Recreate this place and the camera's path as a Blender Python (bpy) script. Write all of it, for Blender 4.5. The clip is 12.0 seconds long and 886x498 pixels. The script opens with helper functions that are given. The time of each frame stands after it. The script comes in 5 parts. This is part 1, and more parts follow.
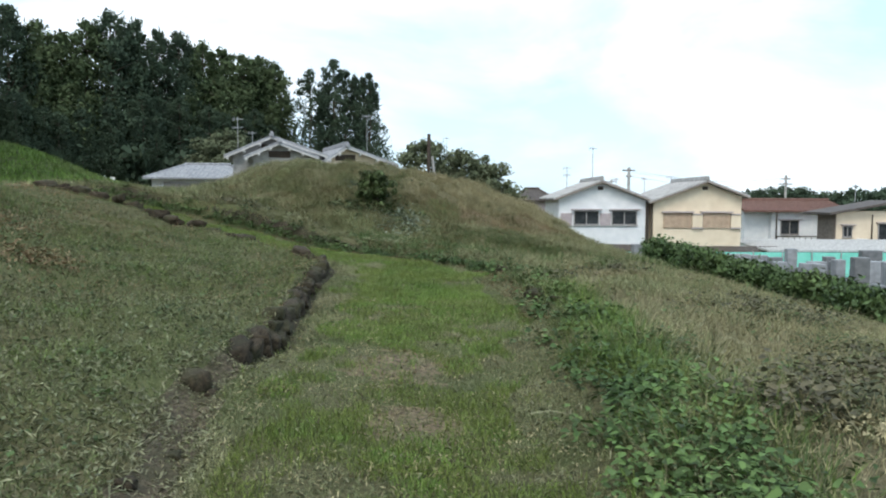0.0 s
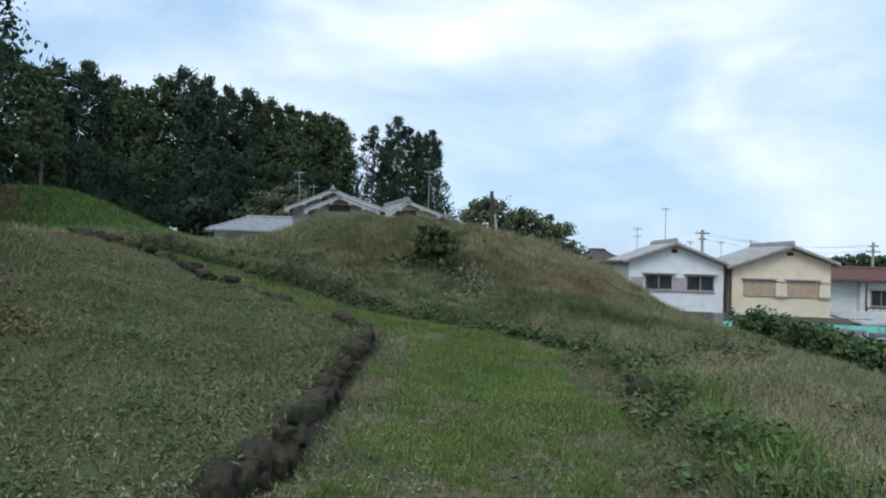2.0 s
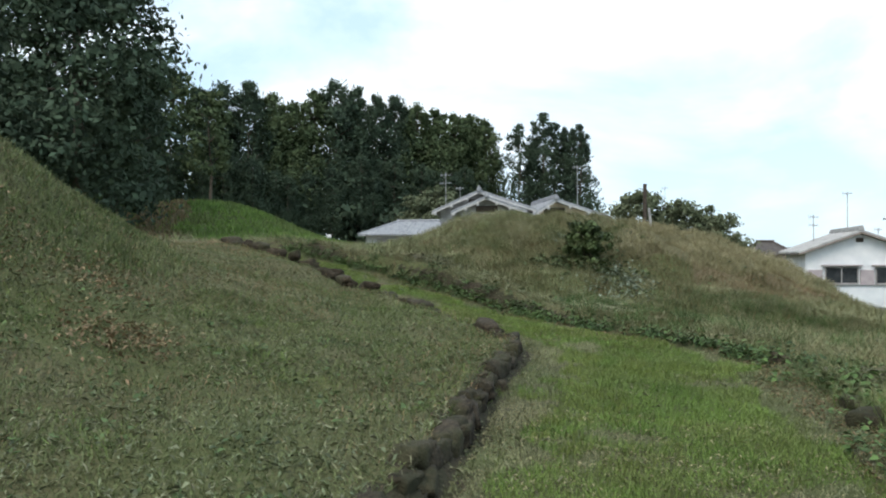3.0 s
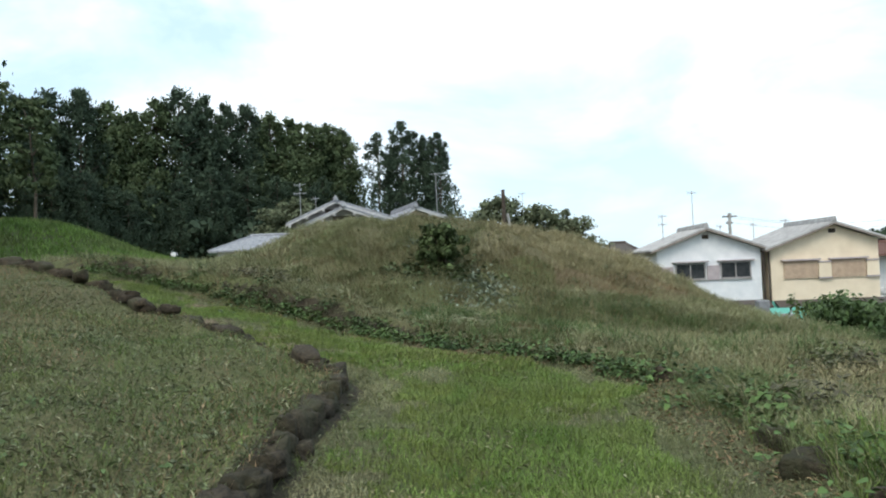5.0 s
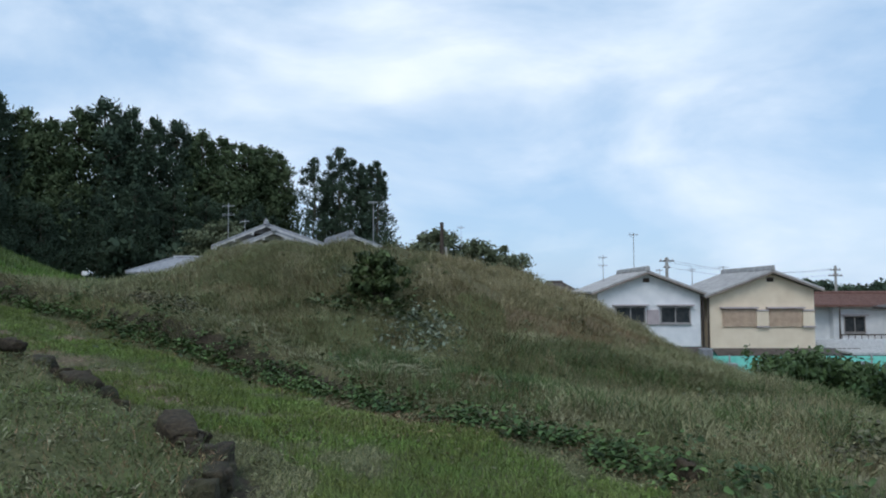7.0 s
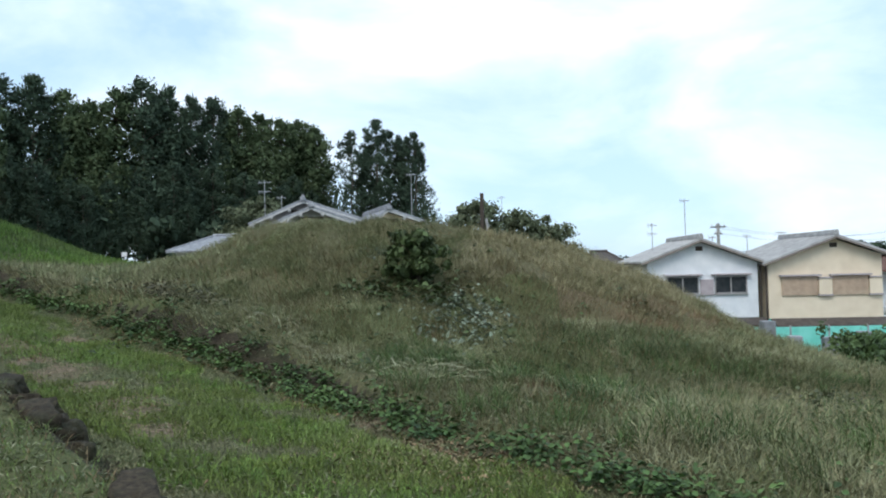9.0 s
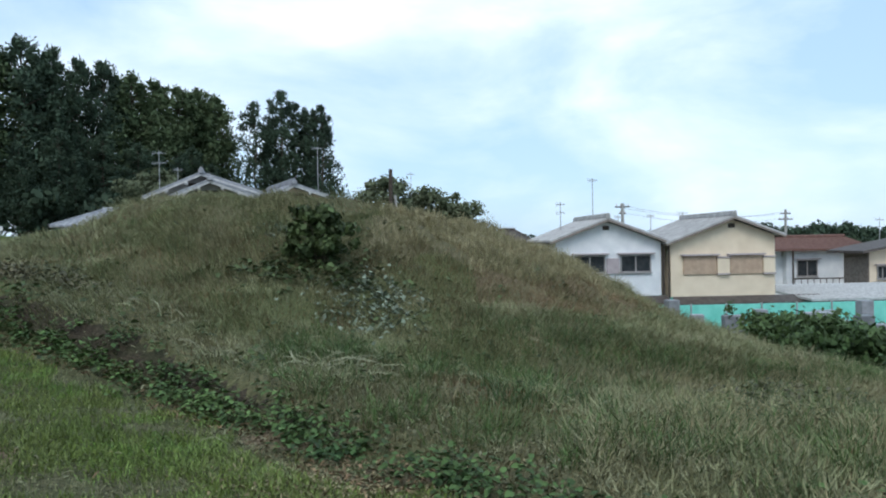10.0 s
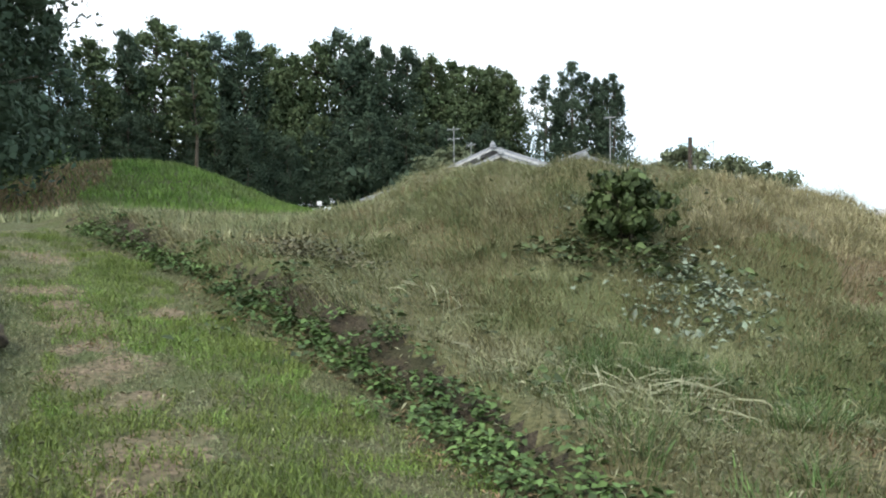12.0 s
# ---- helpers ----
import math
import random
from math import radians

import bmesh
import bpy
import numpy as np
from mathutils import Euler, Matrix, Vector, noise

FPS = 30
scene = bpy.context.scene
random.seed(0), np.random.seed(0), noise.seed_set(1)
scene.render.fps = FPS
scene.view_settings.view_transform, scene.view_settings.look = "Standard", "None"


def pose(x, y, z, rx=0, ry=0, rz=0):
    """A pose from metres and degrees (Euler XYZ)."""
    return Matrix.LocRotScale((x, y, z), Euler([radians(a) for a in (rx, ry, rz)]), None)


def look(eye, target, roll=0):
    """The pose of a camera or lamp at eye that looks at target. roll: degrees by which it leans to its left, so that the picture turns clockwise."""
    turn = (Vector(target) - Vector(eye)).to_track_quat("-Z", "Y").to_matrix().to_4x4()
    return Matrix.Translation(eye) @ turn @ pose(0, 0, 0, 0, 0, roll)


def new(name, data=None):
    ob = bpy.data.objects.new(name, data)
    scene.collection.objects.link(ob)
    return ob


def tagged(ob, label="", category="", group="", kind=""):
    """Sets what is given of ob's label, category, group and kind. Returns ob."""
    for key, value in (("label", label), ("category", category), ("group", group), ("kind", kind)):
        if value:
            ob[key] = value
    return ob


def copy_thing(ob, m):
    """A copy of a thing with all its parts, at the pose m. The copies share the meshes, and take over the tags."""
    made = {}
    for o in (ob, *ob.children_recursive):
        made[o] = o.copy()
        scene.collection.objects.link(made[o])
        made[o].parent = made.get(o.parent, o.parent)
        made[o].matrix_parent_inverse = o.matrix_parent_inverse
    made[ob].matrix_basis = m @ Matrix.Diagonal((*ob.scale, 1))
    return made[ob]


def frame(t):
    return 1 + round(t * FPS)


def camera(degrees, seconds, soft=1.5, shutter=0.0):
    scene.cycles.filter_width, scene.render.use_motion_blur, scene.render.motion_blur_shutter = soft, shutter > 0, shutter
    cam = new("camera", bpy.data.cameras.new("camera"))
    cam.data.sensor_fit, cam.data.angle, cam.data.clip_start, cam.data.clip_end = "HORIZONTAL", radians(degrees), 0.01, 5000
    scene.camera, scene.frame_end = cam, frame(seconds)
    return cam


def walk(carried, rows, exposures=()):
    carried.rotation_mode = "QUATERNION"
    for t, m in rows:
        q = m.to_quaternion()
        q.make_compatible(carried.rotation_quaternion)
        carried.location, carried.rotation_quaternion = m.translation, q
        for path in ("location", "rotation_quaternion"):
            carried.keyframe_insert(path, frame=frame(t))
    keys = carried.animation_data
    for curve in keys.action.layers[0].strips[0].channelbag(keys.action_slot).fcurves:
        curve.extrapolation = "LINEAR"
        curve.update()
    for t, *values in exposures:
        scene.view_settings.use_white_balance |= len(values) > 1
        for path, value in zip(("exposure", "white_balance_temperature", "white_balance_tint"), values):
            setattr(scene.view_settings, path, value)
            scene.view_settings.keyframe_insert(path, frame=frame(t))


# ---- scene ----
cam = camera(62.7, 12.0, soft=2.0)
PATH = [
    (0, (-0.061, -0.862, 1.484), (-0.066, 1.134, 1.347), 0.2),
    (0.5, (-0.027, -0.258, 1.487), (-0.031, 1.742, 1.485), 0.2),
    (1, (-0.129, 0.277, 1.496), (-0.112, 2.277, 1.507), 0.7),
    (1.5, (-0.127, 0.878, 1.497), (-0.073, 2.877, 1.532), 1.2),
    (2, (-0.261, 1.454, 1.489), (-0.431, 3.446, 1.509), 1.7),
    (2.5, (-0.38, 2.064, 1.485), (-0.698, 4.038, 1.497), 1.3),
    (3, (-0.407, 2.595, 1.502), (-0.978, 4.511, 1.516), -0.1),
    (3.2, (-0.441, 2.812, 1.498), (-1.028, 4.724, 1.509), -0.3),
    (4.8, (-0.429, 4.673, 1.384), (-0.808, 6.636, 1.433), -2.9),
    (5, (-0.392, 4.822, 1.428), (-0.602, 6.81, 1.466), -2.6),
    (5.5, (-0.513, 5.307, 1.454), (-0.499, 7.305, 1.539), -2.2),
    (6, (-0.524, 5.892, 1.473), (-0.557, 7.886, 1.629), -1.5),
    (6.5, (-0.688, 6.412, 1.461), (-0.762, 8.404, 1.625), -1.3),
    (7, (-0.684, 6.951, 1.474), (-0.712, 8.947, 1.598), -0.1),
    (7.5, (-0.786, 7.395, 1.478), (-0.894, 9.389, 1.585), 0.7),
    (7.7, (-0.86, 7.583, 1.486), (-1.109, 9.566, 1.554), 0.4),
    (9.3, (-0.759, 8.77, 1.726), (-0.827, 10.769, 1.764), -2.2),
    (9.5, (-0.752, 8.987, 1.734), (-0.74, 10.987, 1.76), -2.0),
    (10, (-0.86, 9.614, 1.726), (-0.747, 11.611, 1.703), -1.0),
    (10.5, (-0.772, 10.222, 1.743), (-0.82, 12.222, 1.737), -0.8),
    (11, (-0.976, 10.775, 1.724), (-1.163, 12.766, 1.696), -0.4),
    (11.5, (-1.074, 11.328, 1.734), (-1.503, 13.28, 1.666), -0.8),
    (12, (-1.347, 11.808, 1.731), (-2.002, 13.695, 1.65), -0.7),
]
EXPOSURES = [(0, 0.4, 6700, 10), (0.5, 0.15, 6450, 10), (1.5, -0.1, 6250, 11), (2.0, -0.12, 6200, 11), (2.5, 0.0, 6400, 11), (2.9, 0.3, 6800, 10), (3.2, 0.4, 6900, 10), (4.8, 0.42, 6950, 10), (5.0, 0.38, 6850, 10), (5.5, 0.05, 6250, 11), (6.2, -0.25, 6050, 12), (7.0, -0.3, 6050, 12), (7.7, -0.27, 6100, 12), (9.3, 0.2, 6350, 10), (9.6, 0.17, 6300, 10), (10.0, 0.02, 6150, 10), (10.5, 0.05, 6250, 10), (11.0, 0.2, 6350, 10), (11.5, 0.55, 6700, 10), (12, 0.9, 7000, 11)]
walk(cam, [(t, look(eye, target, roll)) for t, eye, target, roll in PATH], EXPOSURES)

# ---- light ----
SUN_ELEVATION, SUN_AZIMUTH = 50.0, 200.0

world = bpy.data.worlds.new("sky")
scene.world = world
world.use_nodes = True
wn, wl = world.node_tree.nodes, world.node_tree.links
wn.clear()
w_out, w_bg = wn.new("ShaderNodeOutputWorld"), wn.new("ShaderNodeBackground")
w_sky = wn.new("ShaderNodeTexSky")
w_sky.sky_type, w_sky.sun_disc = "NISHITA", False
w_sky.sun_elevation, w_sky.sun_rotation = radians(SUN_ELEVATION), radians(SUN_AZIMUTH)
w_co, w_map = wn.new("ShaderNodeTexCoord"), wn.new("ShaderNodeMapping")
w_map.inputs["Scale"].default_value = (1.0, 1.0, 2.4)
w_n1, w_n2 = wn.new("ShaderNodeTexNoise"), wn.new("ShaderNodeTexNoise")
w_n1.inputs["Scale"].default_value, w_n1.inputs["Detail"].default_value = 2.3, 7.0
w_n1.inputs["Roughness"].default_value, w_n1.inputs["Distortion"].default_value = 0.52, 0.35
w_n2.inputs["Scale"].default_value, w_n2.inputs["Detail"].default_value = 5.0, 5.0
w_r1, w_r2 = wn.new("ShaderNodeValToRGB"), wn.new("ShaderNodeValToRGB")
w_r1.color_ramp.elements[0].position, w_r1.color_ramp.elements[1].position = 0.40, 0.64
w_r2.color_ramp.elements[0].position, w_r2.color_ramp.elements[1].position = 0.25, 0.75
w_r2.color_ramp.elements[0].color, w_r2.color_ramp.elements[1].color = (0.82, 0.99, 1.13, 1), (1.20, 1.27, 1.30, 1)
w_gain, w_mix = wn.new("ShaderNodeMix"), wn.new("ShaderNodeMix")
w_gain.data_type = w_mix.data_type = "RGBA"
w_gain.blend_type = "MULTIPLY"
w_gain.inputs["Factor"].default_value = 1.0
w_gain.inputs[7].default_value = (0.12, 0.12, 0.12, 1)
w_bluish = wn.new("ShaderNodeMix")
w_bluish.data_type, w_bluish.inputs["Factor"].default_value = "RGBA", 0.7
w_bluish.inputs[7].default_value = (0.64, 0.90, 1.16, 1)
wl.new(w_co.outputs["Generated"], w_map.inputs["Vector"])
wl.new(w_map.outputs["Vector"], w_n1.inputs["Vector"])
wl.new(w_map.outputs["Vector"], w_n2.inputs["Vector"])
wl.new(w_n1.outputs["Fac"], w_r1.inputs["Fac"])
wl.new(w_n2.outputs["Fac"], w_r2.inputs["Fac"])
wl.new(w_sky.outputs["Color"], w_gain.inputs[6])
wl.new(w_gain.outputs[2], w_bluish.inputs[6])
wl.new(w_bluish.outputs[2], w_mix.inputs[6])
wl.new(w_r2.outputs["Color"], w_mix.inputs[7])
wl.new(w_r1.outputs["Color"], w_mix.inputs["Factor"])
wl.new(w_mix.outputs[2], w_bg.inputs["Color"])
w_bg.inputs["Strength"].default_value = 1.0
wl.new(w_bg.outputs["Background"], w_out.inputs["Surface"])

sun = new("sun", bpy.data.lights.new("sun", "SUN"))
sun.data.energy, sun.data.angle, sun.data.color = 1.5, radians(25), (1.0, 0.96, 0.9)
sun.matrix_world = look((0, 0, 60), (60 * math.sin(radians(SUN_AZIMUTH - 180)) / math.tan(radians(SUN_ELEVATION)),
                                     60 * math.cos(radians(SUN_AZIMUTH - 180)) / math.tan(radians(SUN_ELEVATION)), 0))


# ---- materials ----
def mat(name, dark, light, scale=4.0, rough=0.8, bump=0.0, bump_scale=40.0, metal=0.0, random_by="", spread=0.25, detail=6.0, third=None, third_scale=0.4):
    """A surface: two colours mixed by noise, an optional third in large patches, light and dark varied by piece, and a bump."""
    m = bpy.data.materials.new(name)
    m.use_nodes = True
    n, l = m.node_tree.nodes, m.node_tree.links
    b = n["Principled BSDF"]
    b.inputs["Roughness"].default_value, b.inputs["Metallic"].default_value = rough, metal
    b.inputs["Specular IOR Level"].default_value = 0.3
    geo = n.new("ShaderNodeNewGeometry")
    noise1, ramp = n.new("ShaderNodeTexNoise"), n.new("ShaderNodeValToRGB")
    noise1.inputs["Scale"].default_value, noise1.inputs["Detail"].default_value = scale, detail
    ramp.color_ramp.elements[0].position, ramp.color_ramp.elements[1].position = 0.32, 0.68
    ramp.color_ramp.elements[0].color, ramp.color_ramp.elements[1].color = (*dark, 1), (*light, 1)
    l.new(geo.outputs["Position"], noise1.inputs["Vector"])
    l.new(noise1.outputs["Fac"], ramp.inputs["Fac"])
    colour = ramp.outputs["Color"]
    if third:
        noise3, ramp3, mix3 = n.new("ShaderNodeTexNoise"), n.new("ShaderNodeValToRGB"), n.new("ShaderNodeMix")
        noise3.inputs["Scale"].default_value, noise3.inputs["Detail"].default_value = third_scale, 4
        ramp3.color_ramp.elements[0].position, ramp3.color_ramp.elements[1].position = 0.45, 0.62
        ramp3.color_ramp.elements[1].color = (0.6, 0.6, 0.6, 1)
        mix3.data_type = "RGBA"
        mix3.inputs[7].default_value = (*third, 1)
        l.new(geo.outputs["Position"], noise3.inputs["Vector"])
        l.new(noise3.outputs["Fac"], ramp3.inputs["Fac"])
        l.new(ramp3.outputs["Color"], mix3.inputs["Factor"])
        l.new(colour, mix3.inputs[6])
        colour = mix3.outputs[2]
    if random_by:
        hsv, rng = n.new("ShaderNodeHueSaturation"), n.new("ShaderNodeMapRange")
        rng.inputs["To Min"].default_value, rng.inputs["To Max"].default_value = 1 - spread, 1 + spread
        if random_by == "island":
            l.new(geo.outputs["Random Per Island"], rng.inputs["Value"])
        else:
            l.new(n.new("ShaderNodeObjectInfo").outputs["Random"], rng.inputs["Value"])
        l.new(rng.outputs["Result"], hsv.inputs["Value"])
        l.new(colour, hsv.inputs["Color"])
        colour = hsv.outputs["Color"]
    l.new(colour, b.inputs["Base Color"])
    if bump:
        noise2, bmp = n.new("ShaderNodeTexNoise"), n.new("ShaderNodeBump")
        noise2.inputs["Scale"].default_value, noise2.inputs["Detail"].default_value = bump_scale, 5
        bmp.inputs["Strength"].default_value, bmp.inputs["Distance"].default_value = bump, 0.02
        l.new(geo.outputs["Position"], noise2.inputs["Vector"])
        l.new(noise2.outputs["Fac"], bmp.inputs["Height"])
        l.new(bmp.outputs["Normal"], b.inputs["Normal"])
    return m


VERGE = mat("weathered_verge", (0.40, 0.40, 0.40), (0.58, 0.58, 0.57), 4, 0.8, 0.2, 40)
SOIL = mat("soil", (0.032, 0.026, 0.017), (0.15, 0.122, 0.08), 30, 0.95, 1.0, 60, third=(0.055, 0.055, 0.028), third_scale=5)
DARK_SOIL = mat("dark_earth", (0.018, 0.014, 0.009), (0.072, 0.057, 0.036), 30, 0.95, 1.0, 60, third=(0.04, 0.045, 0.02), third_scale=4)
GROUND = mat("turf_soil", (0.034, 0.036, 0.014), (0.145, 0.132, 0.066), 24, 0.95, 0.8, 50, third=(0.075, 0.098, 0.032), third_scale=0.5)
TURF = mat("thin_turf", (0.03, 0.036, 0.014), (0.13, 0.12, 0.06), 26, 0.95, 1.0, 70, third=(0.065, 0.09, 0.025), third_scale=1.5)
PATH_SOIL = mat("path_soil", (0.045, 0.034, 0.02), (0.27, 0.205, 0.135), 22, 0.95, 1.0, 70, third=(0.085, 0.09, 0.04), third_scale=3.5)
RUST_SOIL = mat("rusty_thatch", (0.07, 0.054, 0.03), (0.19, 0.145, 0.085), 18, 0.95, 0.9, 50, third=(0.10, 0.10, 0.045), third_scale=1.2)
DRY_SOIL = mat("dry_thatch", (0.068, 0.064, 0.032), (0.165, 0.143, 0.083), 22, 0.95, 0.8, 50, third=(0.075, 0.090, 0.038), third_scale=0.6)
PATH_GRASS = mat("path_grass", (0.085, 0.125, 0.025), (0.158, 0.208, 0.048), 1.2, 0.6, random_by="island", spread=0.5, third=(0.13, 0.155, 0.045), third_scale=0.8)
BANK_GRASS = mat("bank_grass", (0.058, 0.088, 0.026), (0.165, 0.195, 0.08), 0.9, 0.65, random_by="island", spread=0.55, third=(0.115, 0.132, 0.06), third_scale=0.9)
CLIPPINGS = mat("leaf_clippings", (0.066, 0.092, 0.042), (0.20, 0.225, 0.132), 0.8, 0.6, random_by="island", spread=0.6, third=(0.17, 0.155, 0.10), third_scale=0.8)
MOUND_GRASS = mat("mound_grass", (0.088, 0.12, 0.046), (0.258, 0.264, 0.138), 1.1, 0.65, random_by="island", spread=0.5, third=(0.225, 0.205, 0.122), third_scale=0.45)
DRY_GRASS = mat("dry_grass", (0.20, 0.183, 0.095), (0.36, 0.322, 0.19), 1.6, 0.7, random_by="island", spread=0.45, third=(0.22, 0.195, 0.105), third_scale=0.45)
LUSH_GRASS = mat("lush_grass", (0.078, 0.146, 0.026), (0.16, 0.242, 0.054), 1.4, 0.6, random_by="island", spread=0.45, third=(0.16, 0.19, 0.06), third_scale=0.9)
RUST_GRASS = mat("rust_grass", (0.165, 0.108, 0.060), (0.30, 0.205, 0.12), 1.6, 0.7, random_by="island", spread=0.45, third=(0.15, 0.14, 0.07), third_scale=0.9)
BRIGHT_GRASS = mat("bright_grass", (0.095, 0.175, 0.033), (0.185, 0.285, 0.062), 0.8, 0.6, random_by="island", spread=0.4, third=(0.14, 0.16, 0.06), third_scale=0.5)
WEED = mat("weed_leaves", (0.034, 0.070, 0.020), (0.088, 0.145, 0.042), 1.4, 0.72, random_by="island", spread=0.55)
WITHERED = mat("withered_leaves", (0.05, 0.05, 0.027), (0.15, 0.13, 0.08), 3, 0.75, random_by="island", spread=0.5, third=(0.05, 0.075, 0.03), third_scale=1.5)
LEAVES_OLIVE = mat("olive_leaves", (0.075, 0.095, 0.05), (0.135, 0.155, 0.09), 0.5, 0.85, random_by="island", spread=0.3)
BUSH_LEAF = mat("bush_leaves", (0.03, 0.05, 0.016), (0.072, 0.10, 0.034), 3, 0.7, random_by="island", spread=0.5)
HEDGE_LEAF = mat("hedge_leaves", (0.036, 0.070, 0.022), (0.085, 0.13, 0.045), 0.8, 0.7, random_by="island", spread=0.5)
STRAW = mat("cut_straw", (0.15, 0.16, 0.085), (0.28, 0.28, 0.175), 4, 0.6, random_by="island", spread=0.4)
PALE_LEAF = mat("wilted_leaves", (0.10, 0.135, 0.09), (0.25, 0.29, 0.22), 6, 0.6, random_by="island", spread=0.45)
ROCK = mat("earthy_stone", (0.018, 0.014, 0.009), (0.068, 0.053, 0.034), 26, 0.95, 1.0, 60, random_by="object", spread=0.25, third=(0.04, 0.045, 0.02), third_scale=3)
LEAVES_DARK = mat("cedar_leaves", (0.031, 0.052, 0.034), (0.060, 0.092, 0.055), 0.35, 0.9, random_by="island", spread=0.24)
LEAVES_MID = mat("broad_leaves", (0.048, 0.075, 0.033), (0.088, 0.12, 0.055), 0.35, 0.9, random_by="island", spread=0.24)
BARK = mat("bark", (0.05, 0.04, 0.03), (0.13, 0.11, 0.085), 6, 0.9, 0.5, 30)
WHITE_WALL = mat("white_wall", (0.66, 0.68, 0.70), (0.78, 0.79, 0.80), 1.5, 0.85, 0.15, 80)
CREAM_WALL = mat("cream_wall", (0.70, 0.585, 0.44), (0.78, 0.665, 0.51), 1.5, 0.85, 0.15, 80)
GREY_TILE = mat("grey_roof_tile", (0.20, 0.21, 0.23), (0.34, 0.35, 0.37), 3, 0.6, 0.3, 20, random_by="object", spread=0.12)
PALE_TILE = mat("pale_roof", (0.30, 0.295, 0.29), (0.46, 0.455, 0.45), 2, 0.7, 0.3, 20)
RED_TILE = mat("red_brown_roof", (0.12, 0.062, 0.048), (0.185, 0.10, 0.08), 3, 0.7, 0.3, 20)
DARK_TILE = mat("dark_roof", (0.055, 0.045, 0.04), (0.105, 0.088, 0.078), 3, 0.65, 0.3, 20)
MINT = mat("mint_paint", (0.17, 0.60, 0.50), (0.24, 0.70, 0.60), 2, 0.6, 0.1, 40)
STONE = mat("grave_granite", (0.17, 0.18, 0.19), (0.26, 0.27, 0.285), 3, 0.6, 0.2, 80, random_by="object", spread=0.35)
METAL = mat("galvanised_metal", (0.35, 0.36, 0.37), (0.5, 0.5, 0.51), 5, 0.5, metal=0.7)
CONCRETE = mat("concrete", (0.25, 0.245, 0.235), (0.42, 0.41, 0.39), 5, 0.9, 0.4, 40)
GLASS_DARK = mat("window_glass", (0.02, 0.024, 0.028), (0.05, 0.055, 0.06), 2, 0.12)
FRAME_GREY = mat("window_frame_metal", (0.28, 0.26, 0.25), (0.38, 0.36, 0.35), 3, 0.5, metal=0.3)
WOOD_DARK = mat("dark_timber", (0.04, 0.03, 0.025), (0.09, 0.07, 0.055), 8, 0.8, 0.4, 40)
SHUTTER = mat("beige_shutter", (0.45, 0.33, 0.24), (0.56, 0.42, 0.31), 3, 0.7, 0.1, 40)
BOARD = mat("weathered_board", (0.15, 0.125, 0.105), (0.26, 0.22, 0.19), 6, 0.8, 0.3, 40)
MAUVE = mat("mauve_panel", (0.36, 0.31, 0.32), (0.45, 0.39, 0.40), 3, 0.7, 0.1, 40)


# ---- mesh helpers ----
def mesh_object(name, bm, material, parent=None, smooth=False):
    me = bpy.data.meshes.new(name)
    bm.to_mesh(me)
    bm.free()
    if smooth:
        for p in me.polygons:
            p.use_smooth = True
    me.materials.append(material)
    ob = new(name, me)
    if parent:
        ob.parent = parent
    return ob


def part(name, bm, material, parent, label=""):
    return tagged(mesh_object(name, bm, material, parent), label)


def array_mesh(name, verts, faces, material, smooth=False):
    """One mesh from arrays of vertices and of faces with a fixed count of corners."""
    me = bpy.data.meshes.new(name)
    verts, faces = np.asarray(verts, np.float32), np.asarray(faces, np.int32)
    k = faces.shape[1]
    me.vertices.add(len(verts))
    me.vertices.foreach_set("co", verts.ravel())
    me.loops.add(faces.size)
    me.loops.foreach_set("vertex_index", faces.ravel())
    me.polygons.add(len(faces))
    me.polygons.foreach_set("loop_start", np.arange(0, faces.size, k, dtype=np.int32))
    me.polygons.foreach_set("loop_total", np.full(len(faces), k, np.int32))
    if smooth:
        me.polygons.foreach_set("use_smooth", np.ones(len(faces), bool))
    me.update(calc_edges=True)
    me.materials.append(material)
    return new(name, me)


def box(bm, x0, y0, z0, x1, y1, z1, bevel=0.0):
    r = bmesh.ops.create_cube(bm, size=1.0, matrix=Matrix.LocRotScale(((x0 + x1) / 2, (y0 + y1) / 2, (z0 + z1) / 2), None, (x1 - x0, y1 - y0, z1 - z0)))
    if bevel:
        edges = list({e for v in r["verts"] for e in v.link_edges})
        bmesh.ops.bevel(bm, geom=edges, offset=bevel, segments=2, affect="EDGES", profile=0.5)
    return bm


def boxed(*args, **kw):
    return box(bmesh.new(), *args, **kw)


def rod(bm, a, b, r0, r1=None, sides=8):
    a, b = Vector(a), Vector(b)
    d = b - a
    m = Matrix.Translation((a + b) / 2) @ d.to_track_quat("Z", "Y").to_matrix().to_4x4()
    bmesh.ops.create_cone(bm, cap_ends=True, segments=sides, radius1=r0, radius2=r0 if r1 is None else r1, depth=d.length, matrix=m)
    return bm


def prism(bm, outline, y0, y1):
    """A solid whose outline in x and z runs from y0 to y1."""
    front = [bm.verts.new((x, y0, z)) for x, z in outline]
    back = [bm.verts.new((x, y1, z)) for x, z in outline]
    bm.faces.new(front)
    bm.faces.new(list(reversed(back)))
    for i in range(len(outline)):
        j = (i + 1) % len(outline)
        bm.faces.new((front[j], front[i], back[i], back[j]))
    bmesh.ops.recalc_face_normals(bm, faces=bm.faces)
    return bm


def empty(name, x=0, y=0, z=0, turn=0):
    ob = new(name)
    ob.matrix_world = pose(x, y, z, 0, 0, turn)
    return ob


